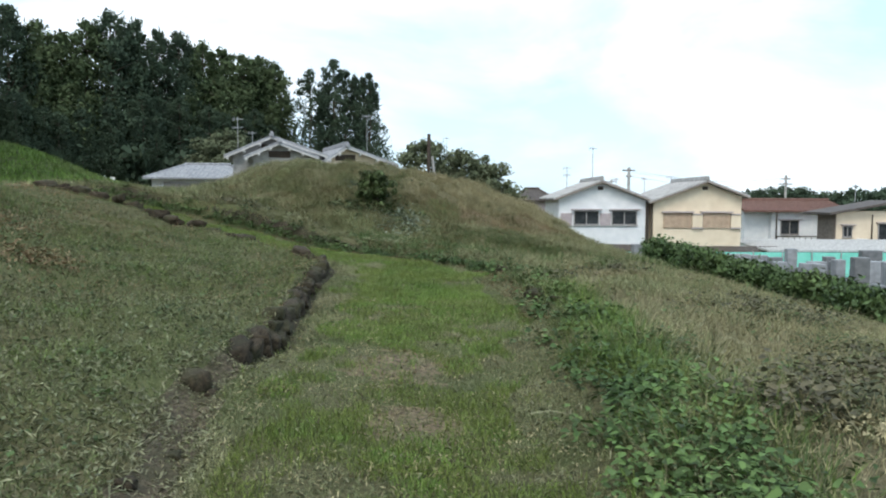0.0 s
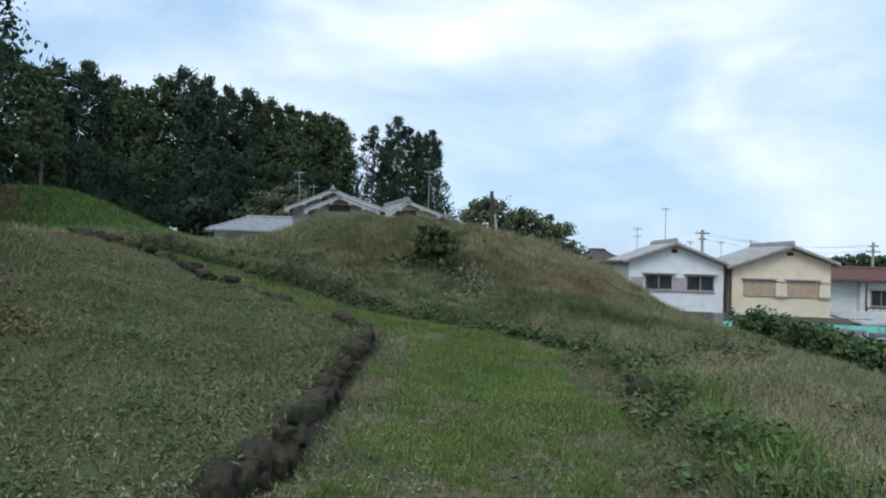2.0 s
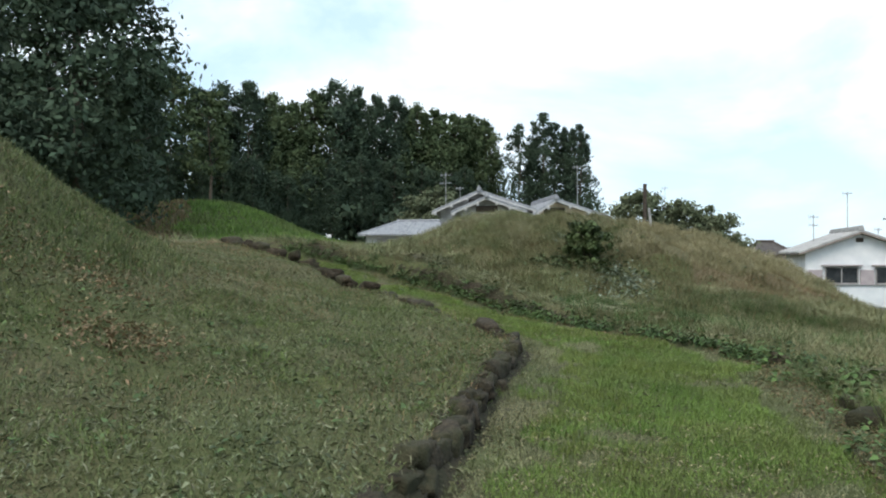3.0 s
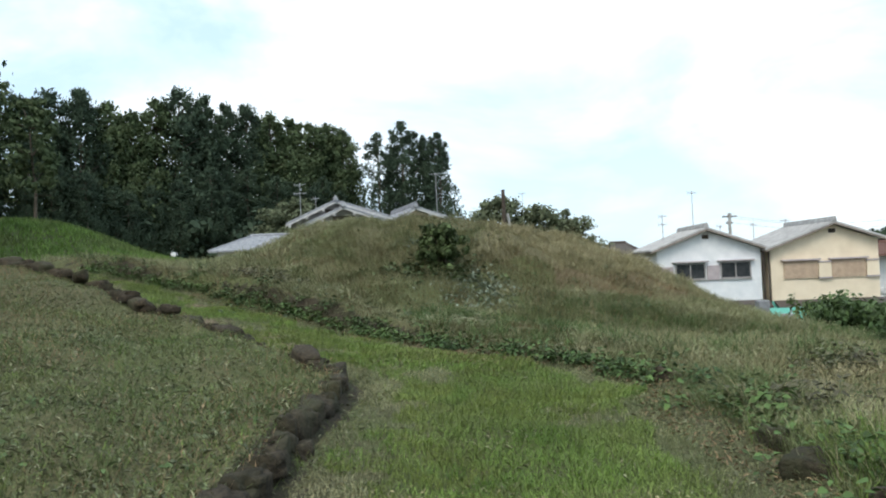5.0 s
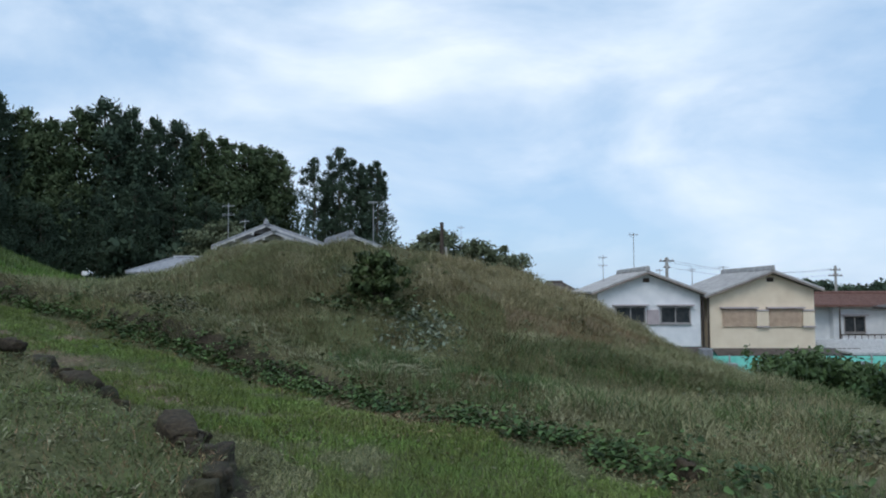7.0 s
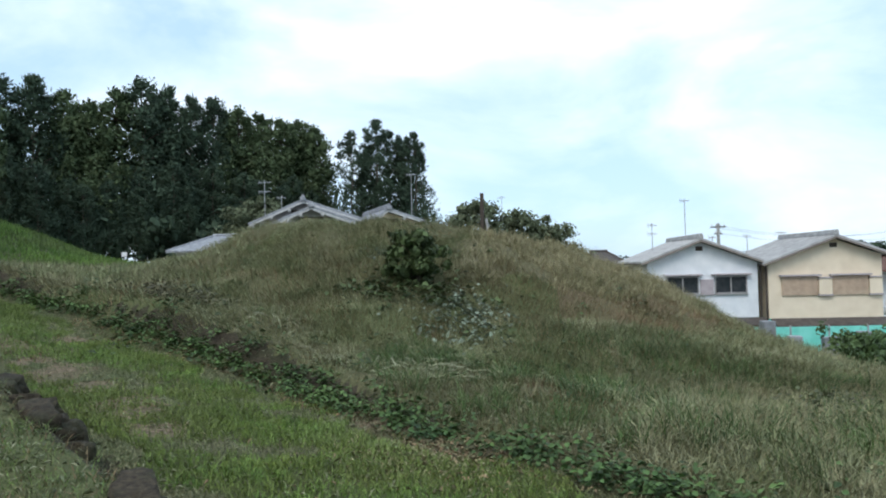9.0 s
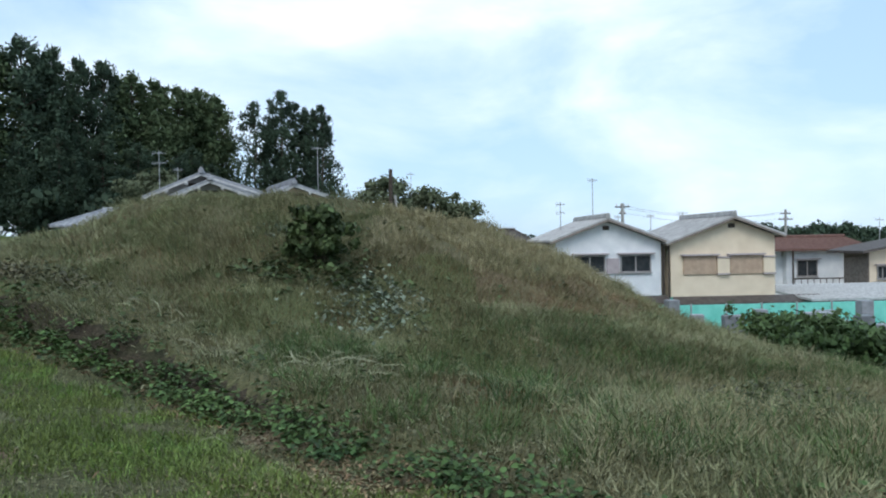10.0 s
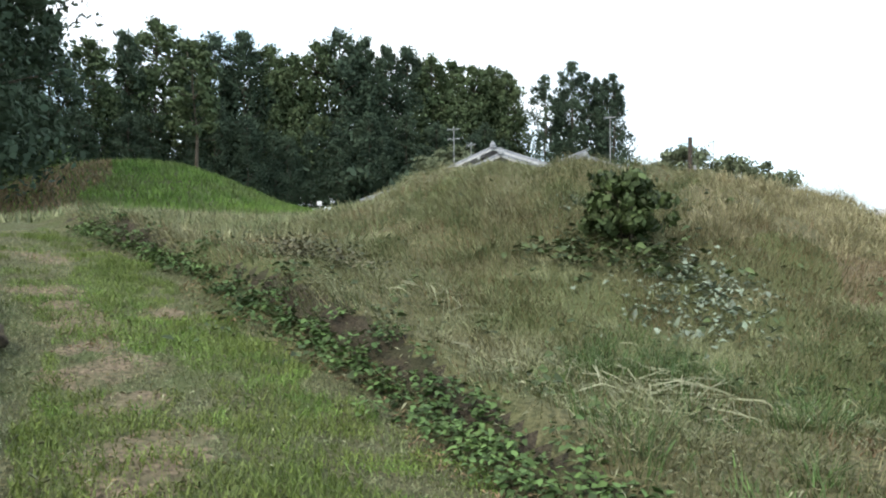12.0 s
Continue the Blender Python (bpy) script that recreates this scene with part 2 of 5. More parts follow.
# ---- ground ----
BANK_EDGE = [(-1.55, -30), (-1.6, -3), (-1.65, 2.7), (-2.0, 4.7), (-1.76, 6.3), (-1.82, 7.4), (-2.0, 9.6), (-2.07, 11.6), (-2.6, 12.2), (-3.95, 13.5), (-5.6, 14.9), (-7.45, 16.4), (-9.6, 17.85), (-16, 23.0), (-60, 55)]
KERB = [(0.8, -30), (0.85, -3), (0.95, 2.6), (1.1, 5.0), (1.28, 9.0), (1.0, 12.0), (0.4, 13.25), (-0.3, 13.85), (-1.15, 14.7), (-2.15, 15.8), (-3.3, 16.85), (-4.3, 17.5), (-5.1, 18.05), (-6.5, 18.95), (-7.9, 19.75), (-9.3, 20.25), (-11.2, 21.2), (-16, 25), (-24, 33), (-60, 60)]

# worn patches: centre and half sizes
BARE = ((-0.5, 5.6, 0.45, 0.55), (-0.3, 4.1, 0.4, 0.45), (-4.2, 15.0, 0.24, 0.38), (-5.5, 16.05, 0.3, 0.45), (-6.6, 16.95, 0.32, 0.38), (-7.6, 17.5, 0.36, 0.3), (-9.0, 18.7, 0.43, 0.38), (-3.5, 14.2, 0.25, 0.26), (-6.3, 17.7, 0.25, 0.26), (-1.0, 14.15, 0.36, 0.22), (-1.85, 15.15, 0.25, 0.19), (-4.85, 15.55, 0.22, 0.3), (-6.05, 16.5, 0.22, 0.3), (-7.1, 17.2, 0.25, 0.26), (-3.9, 14.65, 0.22, 0.3))


def side_of(line, x, y):
    """Distance to a line of points, positive on the left of its run."""
    best, sign = np.full(np.shape(x), 1e9), np.ones(np.shape(x))
    for (ax, ay), (bx, by) in zip(line, line[1:]):
        dx, dy = bx - ax, by - ay
        t = np.clip(((x - ax) * dx + (y - ay) * dy) / (dx * dx + dy * dy), 0, 1)
        d = np.hypot(x - ax - t * dx, y - ay - t * dy)
        s = np.sign(dx * (y - ay) - dy * (x - ax))
        near = d < best
        best, sign = np.where(near, d, best), np.where(near, s, sign)
    return best * sign


def sigmoid(u):
    return 1 / (1 + np.exp(-np.clip(u, -40, 40)))


def soft_ramp(u, k):
    return k * np.log1p(np.exp(np.clip(u / k, -40, 40)))


def bumps(x, y):
    """Small uneven ground: sums of sines at several sizes."""
    out = np.zeros(np.shape(x))
    for k, (fx, fy, ph, a) in enumerate([(1.7, 0.9, 0.3, 0.035), (-1.1, 2.3, 1.1, 0.03), (3.9, 2.7, 2.0, 0.016), (-4.4, 3.6, 0.7, 0.014), (7.7, -6.1, 4.0, 0.008), (9.1, 8.3, 5.2, 0.007)]):
        out = out + a * np.sin(fx * x + fy * y + ph + 0.8 * np.sin(0.7 * x - 0.5 * y + k))
    return out


def height(x, y):
    x, y = np.asarray(x, float), np.asarray(y, float)
    rise = 0.027 * np.clip(y, 0, 20.5) * sigmoid(-(x - 1) / 1.2)
    left = 1.25 - soft_ramp(1.25 - 0.152 * soft_ramp(-x - 2.76, 0.6), 0.12)
    right = -np.minimum(0.174 * soft_ramp(x - 3.48, 0.6) + 0.1 * soft_ramp(x - 6.5, 0.8), 2.1)
    z = rise + left + right
    # town side drop behind the hedge
    z = z - 1.2 * sigmoid((x - 10.0) / 0.4) * sigmoid((y - 5) / 4) - 0.6 * sigmoid((y - 34) / 2.5) * sigmoid((x - 3) / 2)
    flat = sigmoid((y - 47) / 0.4) * sigmoid((x - 7) / 0.4)
    z = z * (1 - flat) - 4.15 * flat
    # the path lies lower at its start; hollow and lip before the mound
    z = z - 0.17 * sigmoid(-(y - 9.2) / 2.2) * sigmoid(-(x - 0.95) / 0.15)
    z = z - 0.42 * np.exp(-((x - 2.2) / 2.2) ** 2 - ((y - 18.2) / 1.7) ** 2) - 0.17 * np.exp(-((x + 1.6) / 2.1) ** 2 - ((y - 18.3) / 2.4) ** 2) - 0.2 * np.exp(-((x - 0.5) / 1.7) ** 2 - ((y - 21.6) / 0.9) ** 2) - 0.16 * np.exp(-((x + 6.6) / 1.6) ** 2 - ((y - 14.0) / 2.6) ** 2)
    z = z + 0.17 * np.exp(-((y - 20.35 + 0.12 * (x - 2)) / 0.55) ** 2) * sigmoid((x - 0.3) / 0.5) * sigmoid((6.0 - x) / 0.6)
    # the grassy mounds
    r = ((x + 2.07) / np.where(x < -2.07, 7.4, 8.1)) ** 2 + (np.where(y < 33.2, (y - 33.2) / (11.7 + 0.7 * sigmoid((x - 1.6) / 0.5)), (y - 33.2) / 8.0)) ** 2
    hill = np.exp(-np.clip(r, 0, 9) ** 2.94)
    z = z + (2.06 - 0.135 * soft_ramp(x + 1.6, 0.6)) * hill + hill * 0.15 * np.sin(1.9 * x + 0.8 * y + np.sin(1.3 * y)) * np.sin(1.5 * y - 0.7 * x + 1.0 + np.sin(0.9 * x)) + hill * 0.11 * np.sin(4.3 * x + 2.0 * y + 1.5 * np.sin(1.7 * y)) * np.sin(3.6 * y - 1.2 * x + 2.0)
    z = z + 0.34 * np.exp(-((x + 3.3) / 0.9) ** 2 - ((y - 24.9) / 0.9) ** 2)
    r = ((x + 26.8) / 6.2) ** 2 + ((y - 40) / 6.5) ** 2
    z = z + 2.75 * np.exp(-np.clip(r, 0, 20) ** 1.3)
    # the land behind dips, then rises towards the wood
    z = z - 0.75 * sigmoid((y - 52) / 2.5) * sigmoid(-(x + 9) / 3)
    z = z + 1.6 * sigmoid((y - 66) / 4) * sigmoid(-(x + 6) / 3)
    r = ((x + 12) / 4.0) ** 2 + ((y - 8) / 4.2) ** 2
    z = z + 4.3 * np.exp(-np.clip(r, 0, 40))
    # cut edges of the path
    d = side_of(BANK_EDGE, x, y)
    deep = 0.05 + 0.15 * sigmoid((y - 5.4) / 0.3) * (1 - 0.4 * sigmoid((y - 18.0) / 0.5))
    z = z + deep * sigmoid(d / 0.035) * np.exp(-np.clip(d, 0, 60) / 1.6) - 0.05 * np.exp(-((d + 0.08) / 0.12) ** 2)
    k = side_of(KERB, x, y)
    z = z + 0.13 * sigmoid(-k / 0.04) * np.exp(np.clip(k, -60, 0) / 1.5) * sigmoid((y - 15.0) / 0.5)
    z = z + 0.2 * sigmoid(-(k + 0.1) / 0.05) * np.exp(-(np.clip(-k - 0.3, 0, 60) / 0.3) ** 2) * sigmoid((y - 16.0) / 0.35) * sigmoid((22 - y) / 0.8)
    near = np.exp(-(np.hypot(x + 1, y - 12) / 30) ** 4)
    path = sigmoid(-d / 0.15) * sigmoid(k / 0.15)
    z = z - 0.17 * path * sigmoid((y - 14.4) / 0.7) * sigmoid((x + 11) / 1.5)
    return z + bumps(x, y) * near * (1 - 0.6 * path)


def slope_ring(x, y):
    """How far down the main mound a place lies: 0 at its top, 1 on its steep face."""
    return ((x + 2.07) / np.where(x < -2.07, 7.4, 8.1)) ** 2 + (np.where(y < 33.2, (y - 33.2) / (11.7 + 0.7 * sigmoid((x - 1.6) / 0.5)), (y - 33.2) / 8.0)) ** 2


def ground_height(x, y):
    return float(height(np.array([x]), np.array([y]))[0])


def axis_steps(lo, hi, step, far, grow=1.14):
    core = list(np.arange(lo, hi + 1e-6, step))
    s, a = step, lo
    while a > -far:
        s *= grow
        a -= s
        core.insert(0, a)
    s, a = step, hi
    while a < far:
        s *= grow
        a += s
        core.append(a)
    return np.array(core)


gx, gy = axis_steps(-8.5, 6.5, 0.11, 2500, 1.16), axis_steps(0, 24.5, 0.11, 2500, 1.16)
X, Y = np.meshgrid(gx, gy)
Z = height(X, Y)
nx, ny = len(gx), len(gy)
idx = np.arange(nx * ny).reshape(ny, nx)
quads = np.stack([idx[:-1, :-1], idx[:-1, 1:], idx[1:, 1:], idx[1:, :-1]], -1).reshape(-1, 4)
ground = array_mesh("ground", np.stack([X, Y, Z], -1).reshape(-1, 3), quads, GROUND, smooth=True)
for m in (TURF, SOIL, DRY_SOIL, PATH_SOIL, RUST_SOIL, DARK_SOIL):
    ground.data.materials.append(m)
cx, cy = (X[:-1, :-1] + X[1:, 1:]) / 2, (Y[:-1, :-1] + Y[1:, 1:]) / 2
cd, ck = side_of(BANK_EDGE, cx, cy), side_of(KERB, cx, cy)
zone = np.zeros(cx.shape, np.int32)
zone[(cd < 0) & (ck > 0)] = 1
zone[(ck < -0.3) & (cx > 1) & (cx < 14)] = 3
wave = 0.35 * np.sin(3.1 * cx + 2 * np.sin(2.3 * cy)) * np.sin(2.7 * cy + 1.0)
zone[(ck < -0.5) & (cx > -1.6 + wave) & (slope_ring(cx, cy) < 0.84 + 0.2 * wave) & (cx < 8)] = 3
zone[(np.abs(slope_ring(cx, cy) - 1.02) < 0.16 + 0.2 * wave) & (cx > 0.4) & (cx < 5.2) & (cy < 30) & (ck < -0.5)] = 5
for bx, by, rx, ry in BARE:
    zone[(cd < 0) & (ck > 0) & (np.hypot((cx - bx) / rx, (cy - by) / ry) + 0.3 * np.sin(6 * cx + 4 * np.sin(5 * cy)) * np.sin(7 * cy) < 1.05)] = 4
zone[(np.abs(cd + 0.03) < np.where(cy < 5.2, 0.15, 0.17) + 0.07 * np.sin(5 * cy + 2 * np.sin(2.3 * cy))) & (cy > 1) & (cy < 5.4)] = 2
zone[(np.abs(cd + 0.03) < 0.17 + 0.07 * np.sin(5 * cy + 2 * np.sin(2.3 * cy))) & (cy >= 5.4) & (cy < 18.4)] = 6
zone[(np.abs(ck + 0.08) < 0.06 + 0.07 * np.sin(2.2 * cx + 1.7 * cy)) & (cy > 12) & (cy < 22)] = 6
ground.data.polygons.foreach_set("material_index", zone.ravel())
tagged(ground, "grassy earth ground with mounds and a mown path", "ground", kind="structure")


# ---- houses ----
def town_window(parent, x0, z0, x1, z1, y, deep=0.1):
    w = part("window", boxed(x0 - 0.05, y - 0.03, z0 - 0.05, x1 + 0.05, y + 0.06, z1 + 0.05), WOOD_DARK, parent)
    bm = bmesh.new()
    for a, b, c, d in ((x0 - 0.07, z1, x1 + 0.07, z1 + 0.07), (x0 - 0.07, z0 - 0.08, x1 + 0.07, z0)):
        box(bm, a, y - 0.09, b, c, y + 0.02, d)
    for xx in (x0 - 0.07, (x0 + x1) / 2 - 0.035, x1):
        box(bm, xx, y - 0.08, z0, xx + 0.07, y + 0.02, z1)
    part("frame", bm, FRAME_GREY, w)
    mid = (x0 + x1) / 2
    part("pane", boxed(x0, y - 0.05, z0, mid - 0.035, y - 0.035, z1), GLASS_DARK, w)
    part("pane", boxed(mid + 0.035, y - 0.045, z0, x1, y - 0.036, z1), GLASS_DARK, w)
    part("curtain", boxed(x0 + 0.02, y - 0.033, z0, x0 + (x1 - x0) * 0.46, y - 0.031, z1), MAUVE, w)
    part("sill", boxed(x0 - 0.12, y - 0.14, z0 - 0.13, x1 + 0.12, y + 0.02, z0 - 0.08), FRAME_GREY, w)
    part("hood", boxed(x0 - 0.25, y - 0.34, z1 + 0.12, x1 + 0.25, y + 0.02, z1 + 0.19), MAUVE, w)
    return w


def two_storey(name, label, x0, x1, apex, y, deep, base, split, eave, top, wall, roof, lower):
    """A house whose gable faces the mounds: walls, roof with ridge tiles, verge boards, gutter and a lower storey."""
    h = empty(name, (x0 + x1) / 2, y + deep / 2, base)
    tagged(h, label, "house")
    off = Vector(h.location)

    def put(n, bm, m, label=""):
        bm.transform(Matrix.Translation(-off))
        return part(n, bm, m, h, label)
    rise = top - eave
    ez = lambda x: top - 0.1 - rise * abs(x - apex) / max(apex - x0, x1 - apex)
    put("wall", prism(bmesh.new(), [(x0, split), (x1, split), (x1, ez(x1)), (apex, ez(apex)), (x0, ez(x0))], y, y + deep), wall)
    put("lower_wall", boxed(x0 + 0.03, y + 0.05, base, x1 - 0.03, y + deep, split - 0.002), lower, "mint green lower wall")
    ov = 0.42
    run = max(apex - x0, x1 - apex)
    e0, e1 = top - rise * (apex - x0 + ov) / run, top - rise * (x1 + ov - apex) / run
    bm = bmesh.new()
    prism(bm, [(x0 - ov, e0), (apex, top), (apex, top + 0.1), (x0 - ov, e0 + 0.1)], y - 0.5, y + deep + 0.4)
    prism(bm, [(apex + 0.002, top), (x1 + ov, e1), (x1 + ov, e1 + 0.1), (apex + 0.002, top + 0.1)], y - 0.5, y + deep + 0.4)
    r = put("roof", bm, roof)
    n = int(deep / 0.3)
    for i in range(n + 1):
        yy = y - 0.45 + i * (deep + 0.8) / n
        for xe, ze in ((x0 - ov, e0), (x1 + ov, e1)):
            bm = rod(bmesh.new(), (xe, yy, ze + 0.1), (apex, yy, top + 0.1), 0.035, sides=5)
            bm.transform(Matrix.Translation(-off))
            part("tile_roll", bm, roof, r)
    bm = boxed(apex - 0.14, y - 0.54, top + 0.06, apex + 0.14, y + deep + 0.42, top + 0.26, 0.04)
    rod(bm, (apex, y - 0.58, top + 0.3), (apex, y + deep + 0.44, top + 0.3), 0.09)
    bm.transform(Matrix.Translation(-off))
    part("ridge", bm, roof, r)
    for xe, ze in ((x0 - ov, e0), (x1 + ov, e1)):
        put("verge_board", prism(bmesh.new(), [(xe, ze - 0.11), (apex, top - 0.11), (apex, top), (xe, ze)] if xe < apex else [(apex, top - 0.11), (xe, ze - 0.11), (xe, ze), (apex, top)], y - 0.53, y - 0.47), BOARD, "weathered verge board")
        put("gutter", boxed(xe - 0.06, y - 0.4, ze - 0.09, xe + 0.06, y + deep + 0.3, ze + 0.0, 0.02), WOOD_DARK, "dark gutter")
    put("gable_vent", boxed(apex - 0.2, y - 0.03, top - 0.62, apex + 0.2, y + 0.01, top - 0.36), WOOD_DARK, "dark gable vent")
    return h, put


def shift(h):
    return -Vector(h.location)


YW = 52.0
white_house, put_w = two_storey("house", "white rendered two-storey house with grey tiled gable roof", 8.2, 14.5, 11.2, YW, 7.2, -4.1, -1.75, 1.55, 2.8, WHITE_WALL, PALE_TILE, MINT)
cream_house, put_c = two_storey("house", "cream rendered two-storey house with closed beige shutters", 15.0, 21.35, 18.7, YW - 0.2, 7.4, -4.1, -1.85, 1.45, 2.82, CREAM_WALL, PALE_TILE, MINT)
for h, xs in ((white_house, ((9.35, 11.05), (12.1, 13.8))), ):
    ox, oy, oz = h.location
    for a, b in xs:
        town_window(h, a - ox, -0.28 - oz, b - ox, 0.62 - oz, YW - oy)
for a, b in ((8.35, 9.15), (11.2, 11.95)):
    put_w("shutter_box", boxed(a, YW - 0.12, -0.42, b, YW - 0.001, 0.5, 0.02), MAUVE, "mauve shutter box")
for a, b in ((15.75, 17.75), (18.55, 20.55)):
    s = put_c("shutter", boxed(a, YW - 0.29, -0.55, b, YW - 0.201, 0.55, 0.01), SHUTTER, "closed beige shutter")
    for i in range(18):
        bm = boxed(a + 0.03, YW - 0.305, -0.5 + i * 0.058, b - 0.03, YW - 0.285, -0.455 + i * 0.058)
        bm.transform(Matrix.Translation(shift(cream_house)))
        part("slat", bm, SHUTTER, s)
    bm = boxed(a - 0.15, YW - 0.5, 0.57, b + 0.12, YW - 0.201, 0.66)
    put_c("hood", bm, MAUVE)
for a, b in ((17.78, 18.52), (20.58, 21.3)):
    put_c("shutter_box", boxed(a, YW - 0.36, -0.5, b, YW - 0.201, 0.42, 0.02), CREAM_WALL, "cream shutter box")
    put_c("shelf", boxed(a - 0.02, YW - 0.4, -0.58, b + 0.03, YW - 0.201, -0.502), MAUVE)
    put_c("hood", boxed(a - 0.02, YW - 0.42, 0.422, b + 0.03, YW - 0.201, 0.5), MAUVE)
for put, a, b, z in ((put_w, 8.0, 14.75, -1.74), (put_c, 15.1, 24.0, -1.84)):
    bm = bmesh.new()
    v = [bm.verts.new((x, yy, zz)) for x in (a, b) for yy, zz in ((YW - 0.205, z), (YW - 1.15, z - 0.36), (YW - 1.15, z - 0.46), (YW - 0.205, z - 0.1))]
    for f in ((0, 1, 2, 3), (7, 6, 5, 4), (0, 4, 5, 1), (1, 5, 6, 2), (2, 6, 7, 3), (3, 7, 4, 0)):
        bm.faces.new([v[i] for i in f])
    put("pent_roof", bm, DARK_TILE, "dark pent roof over the ground floor")
put_w("downpipe", rod(bmesh.new(), (14.62, YW - 0.1, -4.1), (14.62, YW - 0.1, 1.3), 0.06), WOOD_DARK, "dark downpipe")
put_c("downpipe", rod(bmesh.new(), (14.88, YW - 0.25, -4.1), (14.88, YW - 0.25, 1.3), 0.05), WOOD_DARK, "dark downpipe")


# ---- trees ----
def leaf_cloud(centres, radii, per, size, seed, squash=0.8, spray=0.0):
    """Small four-cornered leaf clumps on the shells of many blobs."""
    rng = np.random.default_rng(seed)
    c = np.repeat(np.asarray(centres, float), per, 0)
    r = np.repeat(np.asarray(radii, float), per)
    d = rng.normal(size=c.shape)
    d /= np.linalg.norm(d, axis=1)[:, None]
    p = c + d * (r * np.clip(np.abs(rng.normal(0.75, 0.38, len(r))), 0.1, 1.45))[:, None] * (1, 1, squash)
    u = rng.normal(size=c.shape)
    u -= d * (u * d).sum(1)[:, None] * 0.6
    u += spray * (d + np.array((0.0, 0.0, 0.9)))
    u /= np.linalg.norm(u, axis=1)[:, None]
    v = np.cross(d + rng.normal(size=c.shape) * 0.5, u)
    v /= np.linalg.norm(v, axis=1)[:, None]
    s = (size * rng.uniform(0.5, 1.3, len(r)))[:, None]
    k = rng.uniform(0.35, 0.8, (len(r), 1)) * (1 - 0.35 * min(spray, 1.0))
    verts = np.stack([p - u * s, p - v * s * k, p + u * s, p + v * s * k * 0.8], 1).reshape(-1, 3)
    return verts, np.arange(len(verts)).reshape(-1, 4)


def tree(name, label, seed, tall, wide, leaves, crown_from=0.25, cone=0.6, blobs=46, per=60, size=0.34, spray=0.0):
    """A tapered trunk with limbs and a crown of leaf clumps with gaps."""
    rng = random.Random(seed)
    t = empty(name)
    tagged(t, label, "tree")
    bm = bmesh.new()
    pts = [Vector((0, 0, -0.6))]
    for i in range(1, 7):
        pts.append(Vector((rng.uniform(-0.15, 0.15) * i * 0.4, rng.uniform(-0.15, 0.15) * i * 0.4, tall * 0.93 * i / 6)))
    for i in range(6):
        rod(bm, pts[i], pts[i + 1], tall * 0.014 * (1 - i / 6.6), tall * 0.014 * (1 - (i + 1) / 6.6), 7)
    centres, radii = [], []
    for i in range(blobs):
        f = (i + rng.random()) / blobs
        z = tall * (crown_from + (1 - crown_from) * f)
        edge = wide * ((1 - cone * f ** 1.3) if f > 0.25 else (0.55 + 1.4 * f)) * rng.uniform(0.45, 1.05)
        a = rng.uniform(0, 2 * math.pi)
        c = Vector((math.cos(a) * edge * 0.75, math.sin(a) * edge * 0.75, z - rng.random() * 0.6))
        if f > 0.96:
            c = Vector((rng.uniform(-0.3, 0.3), rng.uniform(-0.3, 0.3), tall - 0.6))
        centres.append(c)
        radii.append(wide * rng.uniform(0.14, 0.34) * (1 - (0.45 + 0.2 * min(spray, 1.0)) * f))
        if i % 3 == 0:
            k = min(5, int(c.z / tall / 0.93 * 6))
            rod(bm, pts[k].lerp(pts[k + 1], 0.3), c, tall * 0.004, tall * 0.0015, 5)
    trunk = mesh_object("trunk", bm, BARK, t)
    verts, faces = leaf_cloud(centres, radii, per, size, seed, 0.8 + 0.35 * spray, spray)
    crown = array_mesh("crown", verts, faces, leaves)
    crown.parent = t
    return t


def plant_at(kinds, spots):
    """Copies of the given trees at spots of (kind, x, y, scale, turn)."""
    used = set()
    for kind, x, y, s, turn in spots:
        m = pose(x, y, ground_height(x, y) - 0.1, 0, 0, turn) @ Matrix.Diagonal((s, s, s, 1))
        if kind not in used:
            used.add(kind)
            kinds[kind].matrix_basis = m
        else:
            kinds[kind].scale, keep = (1, 1, 1), kinds[kind].matrix_basis.copy()
            c = copy_thing(kinds[kind], m)
            kinds[kind].matrix_basis = keep


cedar_label = "tall dark green cedar at the edge of the wood"
oak_label = "broad dark green evergreen tree of the wood"
WOODS = {
    "cedar_a": tree("tree", cedar_label, 11, 20, 5.6, LEAVES_DARK, 0.08, 0.84, 135, 72, 0.285, 1.2),
    "cedar_b": tree("tree", cedar_label, 12, 20, 6.2, LEAVES_DARK, 0.08, 0.78, 135, 72, 0.285, 1.2),
    "oak_a": tree("tree", oak_label, 13, 20, 6.6, LEAVES_MID, 0.15, 0.72, 130, 72, 0.275, 0.4),
    "oak_b": tree("tree", oak_label, 14, 20, 7.2, LEAVES_DARK, 0.12, 0.68, 130, 72, 0.275, 0.6),
}
rng = random.Random(5)
spots = []
